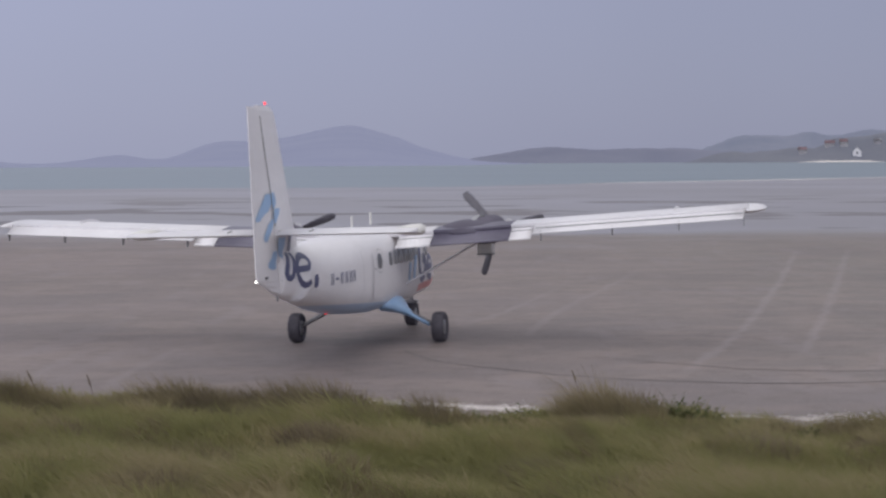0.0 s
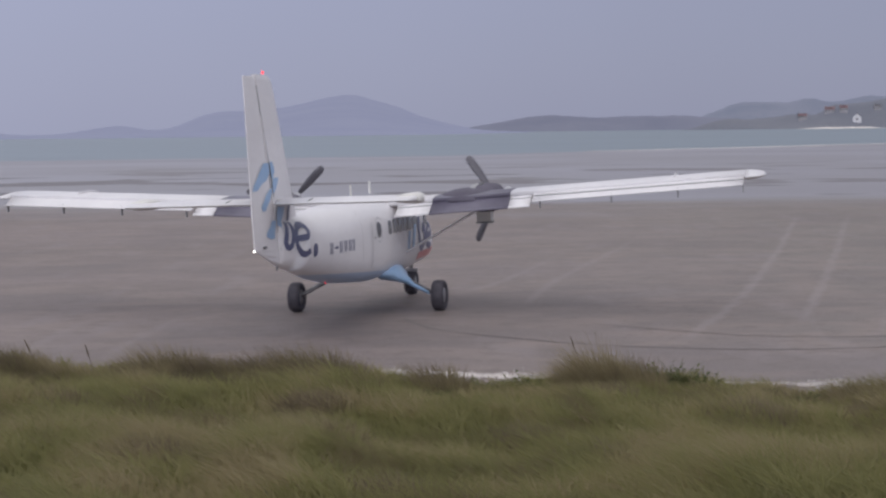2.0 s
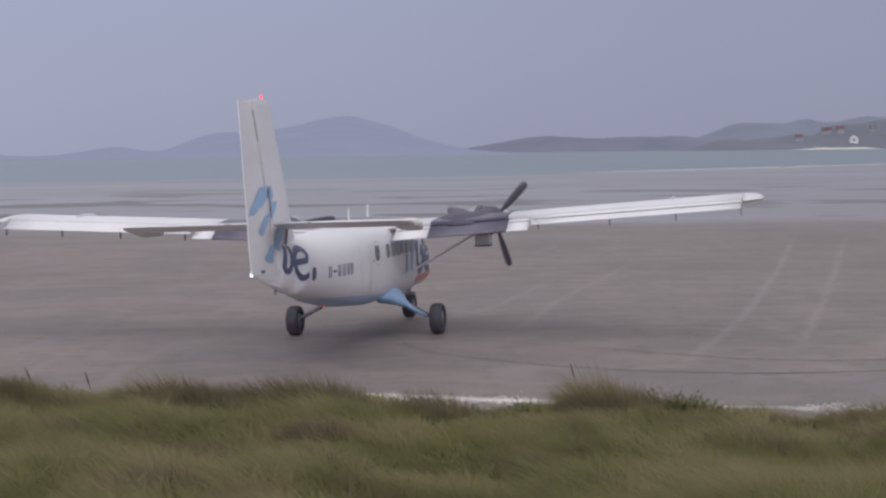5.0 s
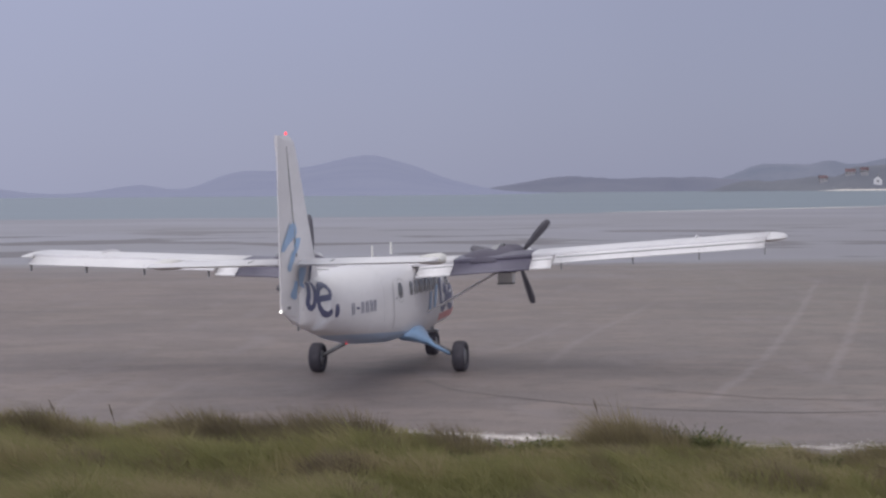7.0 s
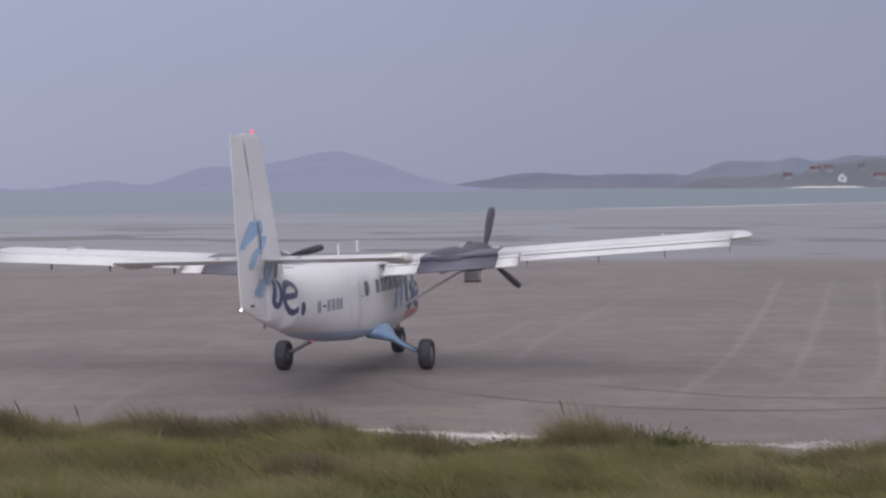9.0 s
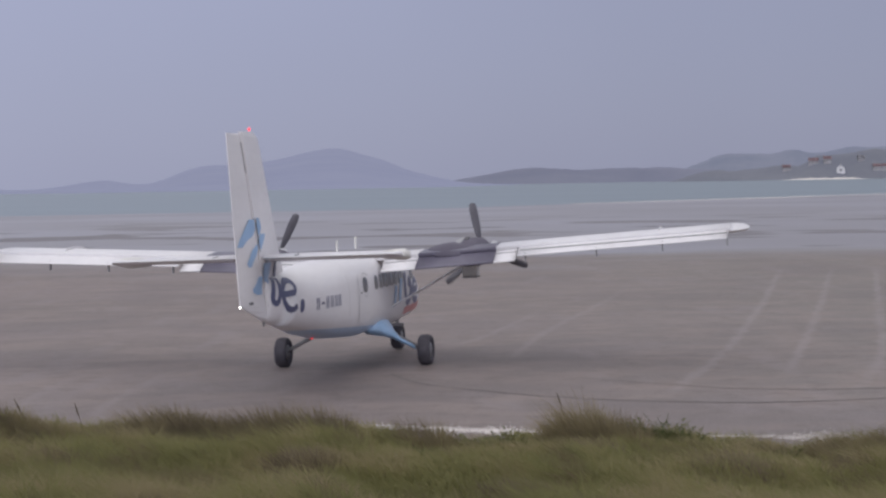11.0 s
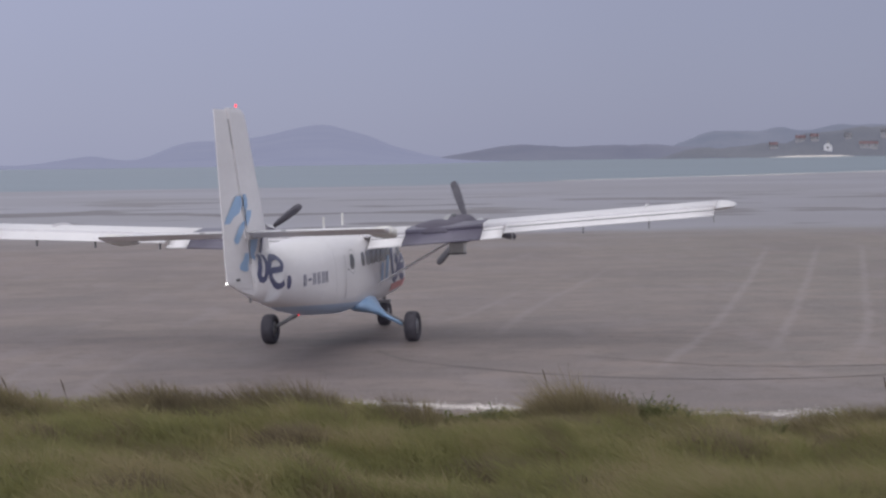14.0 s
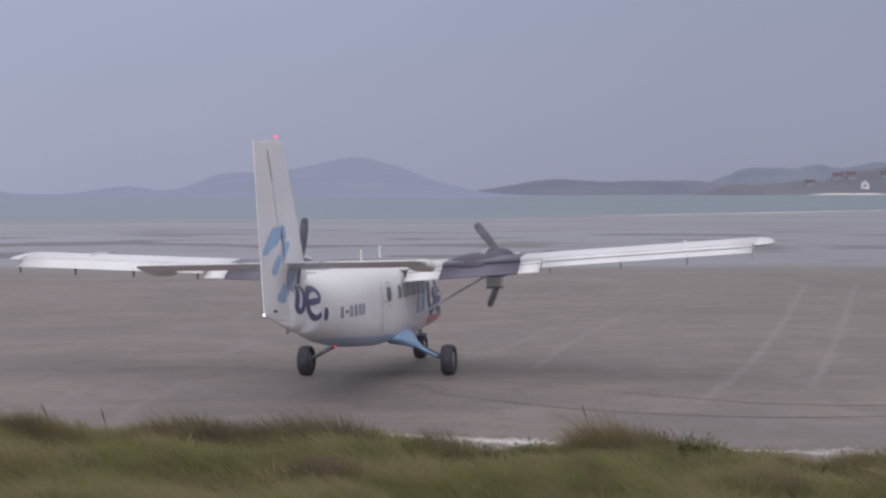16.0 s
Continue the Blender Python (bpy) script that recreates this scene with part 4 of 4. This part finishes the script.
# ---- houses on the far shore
def house(a, up, width, depth, wall, roof_h, roof, label, turn, paint=HAZED_WALLS):
    want = up / shore_rise(a)
    d = 2600 + 300 * min(0.6, max(0.05, math.asin(min(1.0, want ** (1 / 1.3))) / (math.pi / 2) / 1.6))
    base = up * d
    h = thing("house", label, "house", "houses on the far shore", Matrix.Translation(spot(d, a * d, base)) @ pose(0, 0, 0, 0, 0, turn))
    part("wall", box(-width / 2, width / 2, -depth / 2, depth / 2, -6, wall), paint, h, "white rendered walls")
    bm = bmesh.new()
    e = 0.5
    v = [bm.verts.new(p) for p in ((-width / 2 - e, -depth / 2 - e, wall), (width / 2 + e, -depth / 2 - e, wall), (width / 2 + e, depth / 2 + e, wall), (-width / 2 - e, depth / 2 + e, wall),
                                   (-width / 2 - e, 0, wall + roof_h), (width / 2 + e, 0, wall + roof_h))]
    for q in ((0, 1, 5, 4), (2, 3, 4, 5)):
        bm.faces.new([v[i] for i in q])
    bmesh.ops.solidify(bm, geom=bm.faces[:], thickness=0.3)
    gb = bmesh.new()
    v = [gb.verts.new((sx * width / 2, y, z)) for sx in (-1, 1) for y, z in ((-depth / 2, wall), (depth / 2, wall), (0, wall + roof_h * 0.94))]
    for q in ((0, 1, 2), (3, 5, 4), (0, 2, 5, 3), (1, 4, 5, 2), (0, 3, 4, 1)):
        gb.faces.new([v[i] for i in q])
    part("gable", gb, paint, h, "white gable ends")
    rf = part("roof", bm, roof, h, "pitched roof")
    part("chimney", box(-width / 2, -width / 2 + 1.2, -0.6, 0.6, wall + roof_h * 0.6, wall + roof_h + 1.5), HAZED_WALLS, rf)
    for i in range(3):
        x = -width / 2 + width * (i + 0.5) / 3
        part("window", box(x - 0.7, x + 0.7, -depth / 2 - 0.08, -depth / 2 + 0.1, wall * 0.35, wall * 0.75), GLASS, h)
    part("window", box(-width / 2 - 0.08, -width / 2 + 0.1, -1.3, 1.3, wall * 0.25, wall * 0.85), GLASS, h)


house(0.2254, 0.0036, 9, 12, 5.5, 6.5, SLATE, "small white gabled house near the beach", 90, PALE_WALLS)
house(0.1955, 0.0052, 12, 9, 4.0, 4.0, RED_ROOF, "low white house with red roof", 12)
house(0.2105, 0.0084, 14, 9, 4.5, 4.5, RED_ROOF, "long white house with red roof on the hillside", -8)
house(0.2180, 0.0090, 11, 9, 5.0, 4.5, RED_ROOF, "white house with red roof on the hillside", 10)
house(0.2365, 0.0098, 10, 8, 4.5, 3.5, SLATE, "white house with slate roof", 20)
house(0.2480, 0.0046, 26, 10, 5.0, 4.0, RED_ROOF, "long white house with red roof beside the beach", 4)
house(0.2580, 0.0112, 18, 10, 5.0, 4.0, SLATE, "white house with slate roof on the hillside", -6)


# ---- dune grass
def grass_material(name, tones, patchy):
    m, nt, bs = shader(name, 0.7)
    L, N = nt.links.new, nt.nodes.new
    geo = N("ShaderNodeNewGeometry")
    ramp = N("ShaderNodeValToRGB")
    e = ramp.color_ramp.elements
    e[0].position, e[0].color = 0.0, (*tones[0], 1)
    e[1].position, e[1].color = 1.0, (*tones[-1], 1)
    for i, c in enumerate(tones[1:-1]):
        k = e.new((i + 1) / (len(tones) - 1))
        k.color = (*c, 1)
    n = N("ShaderNodeTexNoise")
    n.inputs["Scale"].default_value, n.inputs["Detail"].default_value = patchy, 4.0
    L(geo.outputs["Position"], n.inputs["Vector"])
    mr = N("ShaderNodeMapRange")
    mr.inputs[1].default_value, mr.inputs[2].default_value = 0.40, 0.60
    L(n.outputs[0], mr.inputs[0])
    mix = N("ShaderNodeMath")
    mix.operation = "MULTIPLY_ADD"
    mix.inputs[1].default_value = 0.22
    L(geo.outputs["Random Per Island"], mix.inputs[0])
    half = N("ShaderNodeMath")
    half.operation = "MULTIPLY"
    half.inputs[1].default_value = 0.85
    L(mr.outputs[0], half.inputs[0])
    L(half.outputs[0], mix.inputs[2])
    L(mix.outputs[0], ramp.inputs[0])
    L(ramp.outputs[0], bs.inputs["Base Color"])
    glowing = N("ShaderNodeBsdfTranslucent")
    L(ramp.outputs[0], glowing.inputs[0])
    blend = N("ShaderNodeMixShader")
    blend.inputs[0].default_value = 0.6
    L(bs.outputs[0], blend.inputs[1])
    L(glowing.outputs[0], blend.inputs[2])
    L(blend.outputs[0], nt.nodes["Material Output"].inputs[0])
    return m


GRASS = grass_material("dune_grass", [(0.215, 0.166, 0.104), (0.228, 0.220, 0.094), (0.268, 0.260, 0.110), (0.308, 0.276, 0.134), (0.35, 0.293, 0.170)], 0.9)
MARRAM = grass_material("marram_grass", [(0.155, 0.127, 0.085), (0.205, 0.17, 0.105), (0.265, 0.225, 0.13), (0.325, 0.27, 0.168)], 1.6)
HEATHER = grass_material("dead_brown_grass", [(0.17, 0.135, 0.095), (0.22, 0.18, 0.12), (0.28, 0.23, 0.155)], 3.0)
LEAFY = grass_material("dune_leaf", [(0.085, 0.105, 0.04), (0.125, 0.145, 0.055), (0.165, 0.18, 0.075)], 2.0)


def blades(roots, heights, leans, widths, rng):
    """Vertices and faces of curved blades, three levels each."""
    n = len(heights)
    a = rng.uniform(0, 2 * np.pi, n)
    across = np.stack([np.cos(a), np.sin(a), np.zeros(n)], 1) * widths[:, None]
    out = np.zeros((n, 5, 3))
    for i, (u, w) in enumerate(((0.0, 1.0), (0.55, 0.8))):
        mid = roots + leans * (u * u) * heights[:, None]
        mid = mid + np.array([0, 0, 1.0]) * (u * heights)[:, None]
        out[:, 2 * i] = mid - across * w / 2
        out[:, 2 * i + 1] = mid + across * w / 2
    out[:, 4] = roots + leans * heights[:, None] + np.array([0, 0, 1.0]) * (heights * 0.92)[:, None]
    return out.reshape(-1, 3)


def blade_mesh(name, verts, mat):
    n = len(verts) // 5
    me = bpy.data.meshes.new(name)
    base = np.arange(n) * 5
    tris = np.stack([base, base + 1, base + 3, base, base + 3, base + 2, base + 2, base + 3, base + 4], 1).reshape(-1)
    me.vertices.add(n * 5)
    me.vertices.foreach_set("co", verts.astype(np.float32).reshape(-1))
    me.loops.add(len(tris))
    me.loops.foreach_set("vertex_index", tris.astype(np.int32))
    me.polygons.add(len(tris) // 3)
    me.polygons.foreach_set("loop_start", np.arange(0, len(tris), 3, dtype=np.int32))
    me.materials.append(mat)
    me.update(calc_edges=True)
    return me


BEDS = []


def sward():
    rng = np.random.default_rng(5)
    rows = []
    grid = {}

    def height_at(d, s):
        k = (int(d / 0.2), int(s / 0.2))
        if k not in grid:
            grid[k] = (ground_height(d, s), 0.5 + 0.5 * swell(d, s, 0.8, 11.0) + 0.35 * swell(d, s, 2.4, 12.0))
        return grid[k]
    while len(rows) < 170000:
        d = 7.0 + 15.2 * rng.random() ** 0.85
        s = (rng.random() * 2 - 1) * (0.262 * d + 0.9)
        if rng.random() < 0.03:
            s *= 2.2
        z, tall = height_at(d, s)
        if rng.random() < 0.30 + 0.7 * tall:
            rows.append((d, s, z, tall))
    r = np.array(rows)
    n = len(r)
    fwd, side = np.array(AHEAD), np.array(ASIDE)
    roots = np.array(EYE)[None] + r[:, :1] * fwd + r[:, 1:2] * side
    roots[:, 2] = r[:, 2] - 0.01
    heights = (0.12 + 0.30 * np.clip(r[:, 3], 0, 1.2)) * rng.uniform(0.55, 1.25, n) * (1 - 0.25 * np.clip((r[:, 0] - 15.8) / 1.6, 0, 1))
    leans = side[None] * (-0.55 + 0.60 * rng.normal(size=(n, 1))) + fwd[None] * (0.35 * rng.normal(size=(n, 1)))
    v = blades(roots, heights, leans, rng.uniform(0.008, 0.017, n), rng)
    # beds of grass about a metre and a half across, each rocked by the wind
    v = v.reshape(n, 5, 3)
    bed = np.floor(r[:, 0] / 1.7).astype(int) * 40 + np.floor((r[:, 1] + 30) / 1.7).astype(int)
    for b in np.unique(bed):
        pick = bed == b
        mid = roots[pick].mean(0)
        ob = tagged(new("grass", blade_mesh("grass", (v[pick] - mid).reshape(-1, 3), GRASS)), "windblown olive and straw dune grass", "grass", kind="stuff")
        BEDS.append((ob, Vector(mid), float(r[pick, 1].mean()), float(r[pick, 0].mean())))
        ob.location = mid


sward()


def tussock_mesh(seed, tall, wide, count, mat=MARRAM):
    rng = np.random.default_rng(seed)
    a, q = rng.uniform(0, 2 * np.pi, count), wide * np.sqrt(rng.random(count))
    roots = np.stack([np.cos(a) * q, np.sin(a) * q, np.full(count, -0.05)], 1)
    heights = tall * rng.uniform(0.45, 1.1, count) * (1 - 0.45 * (q / wide) ** 2)
    leans = roots * np.array([1, 1, 0]) / wide * 0.45 + np.array([-0.30, 0, 0]) + 0.16 * rng.normal(size=(count, 3)) * np.array([1, 1, 0])
    return blade_mesh("tussock", blades(roots, heights, leans, rng.uniform(0.005, 0.009, count), rng), mat)


TUSSOCKS = []


def tussocks():
    kinds = [tussock_mesh(21, 0.50, 0.44, 1900), tussock_mesh(22, 0.45, 0.36, 1400), tussock_mesh(23, 0.58, 0.22, 420), tussock_mesh(24, 0.36, 0.42, 1200), tussock_mesh(25, 0.28, 0.42, 1300, HEATHER)]
    rng = random.Random(3)
    # aside, short of the brow, kind, size
    plan = [(-4.9, 0.2, 0, 0.95), (-4.3, 0.0, 0, 0.85), (-3.75, 0.3, 1, 0.85), (-3.2, 0.3, 3, 0.85), (-2.70, 0.1, 0, 1.1), (-2.45, 0.2, 1, 1.15), (-2.15, 0.2, 1, 1.05), (-1.65, 0.0, 0, 1.08), (-1.25, 0.1, 0, 1.15),
            (-0.95, 0.2, 3, 0.8), (-0.15, 0.0, 1, 1.05), (0.15, 0.2, 3, 0.75), (1.52, 0.1, 2, 1.3), (1.50, 0.2, 1, 1.2), (1.72, 0.2, 0, 1.1), (1.95, 0.3, 1, 0.75), (3.3, 0.2, 3, 0.7), (3.95, 0.0, 1, 0.8), (4.25, 0.2, 1, 0.7), (4.75, 0.1, 0, 0.85),
            (-3.3, 2.6, 4, 1.0), (-1.1, 2.4, 4, 0.8), (0.7, 3.4, 4, 1.0), (2.6, 2.8, 4, 1.0), (1.2, 5.0, 4, 0.9), (-2.0, 5.6, 4, 0.9), (3.1, 5.2, 4, 0.9), (-0.4, 6.5, 4, 0.8),
            (1.5, 1.2, 4, 0.8), (-4.4, 3.4, 4, 1.1), (0.1, 1.6, 4, 0.8), (3.9, 1.4, 4, 0.9), (-2.7, 4.2, 4, 0.8), (2.0, 6.6, 4, 0.8), (-0.9, 4.4, 3, 0.8), (3.6, 3.6, 3, 0.9)]
    plan += [(-5.2 + 0.42 * k, 0.45 + 0.5 * rng.random(), rng.choice((0, 1, 1, 3)), rng.uniform(0.55, 0.85)) for k in range(11)]
    for s, short, kind, size in plan:
        d = dune_top(s)[0] - short
        if kind == 4:
            ob = tagged(new("dead_grass_clump", kinds[kind]), "low clump of dead brown grass on the dune", "grass clump", "dead grass clumps on the dune")
        else:
            ob = tagged(new("marram_tussock", kinds[kind]), "straw-tipped marram tussock on the dune", "grass tussock", "marram tussocks on the dune")
        ob.scale = (size, size, size * (1.25 if kind == 4 else 1.0))
        turn = 12.4 + rng.uniform(-20, 20)
        TUSSOCKS.append((ob, spot(d, s, ground_height(d, s) + (0.05 if kind == 4 else 0.0)), turn, rng.uniform(0, 6.28), rng.uniform(2.0, 4.5)))


tussocks()


def leafy_plants():
    rng = random.Random(9)
    for s, short, size in ((0.30, 0.0, 1.1), (0.52, 0.1, 1.0), (0.74, 0.0, 1.2), (0.95, 0.1, 1.0), (2.1, 0.0, 1.6), (2.25, 0.1, 1.8), (2.42, 0.1, 1.7), (2.6, 0.2, 1.2), (2.95, 0.0, 0.9), (3.2, 0.1, 0.8), (3.55, 0.2, 0.9), (4.5, 0.2, 0.8), (-0.1, 0.4, 0.7)):
        d = dune_top(s)[0] - short
        p = thing("leafy_plant", "low green broad-leaved plant on the dune brow", "plant", "leafy plants on the brow", Matrix.Translation(spot(d, s, ground_height(d, s) - 0.02)))
        stem, leaf = bmesh.new(), bmesh.new()
        for k in range(26):
            a, t = rng.uniform(0, 6.28), rng.uniform(0.1, 1.5)
            h = size * rng.uniform(0.09, 0.19)
            tip = Vector((math.cos(a) * t * h, math.sin(a) * t * h, h))
            rod((0, 0, 0), tip, 0.004, 0.002, 5, stem)
            for j in range(12):
                u = rng.uniform(0.15, 1.0)
                c = tip * u
                w = rng.uniform(0, 6.28)
                out = Vector((math.cos(w), math.sin(w), rng.uniform(-0.1, 0.6))) * rng.uniform(0.03, 0.055)
                sd = Vector((-math.sin(w), math.cos(w), 0)) * 0.014
                vs = [leaf.verts.new(q) for q in (c, c + out * 0.5 + sd, c + out, c + out * 0.5 - sd)]
                leaf.faces.new(vs)
        part("stems", stem, LEAFY, p)
        part("leaves", leaf, LEAFY, p, "small green leaves")


leafy_plants()


def seed_stalks():
    """Single dry flower stalks of marram that stand over the brow."""
    rng = random.Random(14)
    for s, short, tall in ((-4.02, 0.1, 0.34), (-3.48, 0.1, 0.34), (1.38, 0.0, 0.50), (4.62, 0.1, 0.46)):
        d = dune_top(s)[0] - short
        stalk = thing("seed_stalk", "thin dry brown marram flower stalk on the dune", "grass stalk", "flower stalks on the dune", Matrix.Translation(spot(d, s, ground_height(d, s) - 0.03)))
        lean = ASIDE * rng.uniform(-0.30, -0.12)
        stem, at = bmesh.new(), [lean * (u * u * tall) + Vector((0, 0, u * tall)) for u in (0, 0.35, 0.7, 1.0)]
        for a, b in zip(at, at[1:]):
            rod(a, b, 0.003, 0.0025, 6, stem)
        part("stem", stem, HEATHER, stalk)
        way = (at[-1] - at[-2]).normalized()
        head = bmesh.new()
        for u, r in ((0.0, 0.007), (0.03, 0.010), (0.06, 0.007)):
            c = at[-1] + way * u
            rod(c - way * 0.03, c + way * 0.04, r, r * 0.5, 7, head)
        part("seed_head", head, HEATHER, stalk, "dry brown seed head")


seed_stalks()


# ---- what moves
def motions():
    stand = pose(0, 0, 0.035, 0, -1.3, 0)
    walk(aircraft, [(0, stand), (16, stand)])
    right = [(0, -42), (0.5, 47), (1, 135), (1.5, 235), (2, 325), (2.5, 410), (3, 495), (5.5, 980), (6, 1075), (6.5, 1165), (7, 1242), (7.5, 1320), (8, 1408), (8.5, 1487),
             (11, 1910), (11.5, 1985), (12, 2055), (12.5, 2143), (13, 2218), (13.5, 2292), (14, 2383), (14.5, 2455), (15, 2532), (15.5, 2623), (16, 2722)]
    left = [(0, -50), (0.5, 5), (1, 65), (1.5, 117), (2, 165), (2.5, 237), (3, 292), (5.5, 632), (6, 710), (6.5, 772), (7, 835), (7.5, 892), (8, 940), (8.5, 988),
            (11, 1227), (11.5, 1280), (12, 1322), (12.5, 1362), (13, 1410), (13.5, 1448), (14, 1495), (14.5, 1545), (15, 1580), (15.5, 1630), (16, 1685)]
    for p, turns, x in ((propellers[0], right, 2.82), (propellers[1], left, -2.82)):
        ts = np.arange(0, 16.01, 0.1)
        angle = np.interp(ts, [a for a, _ in turns], [b for _, b in turns])
        walk(p, [(float(t), pose(x, 2.95, 2.72, 0, float(a), 0)) for t, a in zip(ts, angle)])
    hinge_line = pose(0, -7.62, 2.75, -15.4, 0, 0)
    sway = [(0, 0.7), (0.5, 0.2), (1, 0.4), (2, -0.4), (3, -0.4), (5.5, -2.7), (6, 7.5), (6.5, 12.2), (7, 5.4), (7.5, -5.4), (8, -2.2), (8.5, -1.8), (11, -2.2), (12, -1.6), (13, -2.2), (14.5, -1.5), (15.5, -1.3), (16, -2.1)]
    walk(rudder, [(t, hinge_line @ pose(0, 0, 0, 0, 0, a) @ hinge_line.inverted() @ pose(0, -7.62, 2.75)) for t, a in sway])
    lift = [(0, 0), (2.5, 0), (3, 3), (4.2, 6), (5.5, 8.5), (6, 2), (6.5, 0), (7, 0), (7.5, 2.5), (8, 4.5), (8.5, 4.5), (9.7, 4), (11, 4), (11.5, 4.5), (12, 5), (12.5, 6.5), (13, 7.5), (13.5, 8), (14, 7.5), (15, 8.5), (16, 8.5)]
    walk(elevator, [(t, pose(0, -7.49, 3.04, -a, 0, 0)) for t, a in lift])
    for ob, place, turn, phase, sway_by in TUSSOCKS:
        size = ob.scale.copy()
        rows = []
        for k in range(161):
            t = 0.1 * k
            a = sway_by * (math.sin(1.9 * t + phase) + 0.6 * math.sin(4.3 * t + 2 * phase) + 0.5 * math.sin(11.0 * t + 3 * phase))
            rows.append((t, Matrix.Translation(place) @ pose(0, 0, 0, 0.5 * a, a - 2, turn)))
        walk(ob, rows)
    for ob, place, s, d in BEDS:
        if abs(s) > 0.27 * d + 0.9:
            continue
        rows = []
        for k in range(241):
            t = 16 * k / 240
            gust = 1 + 0.5 * math.sin(0.9 * t + 0.7 * s)
            u = gust * math.sin(25.0 * t + 2.1 * s + 1.3 * d)
            rows.append((t, Matrix.Translation(place + ASIDE * (0.045 * u) + Vector((0, 0, 0.004 * math.sin(11 * t + s)))) @ pose(0, 0, 0, 0, 0.8 * u, 0)))
        walk(ob, rows)


motions()
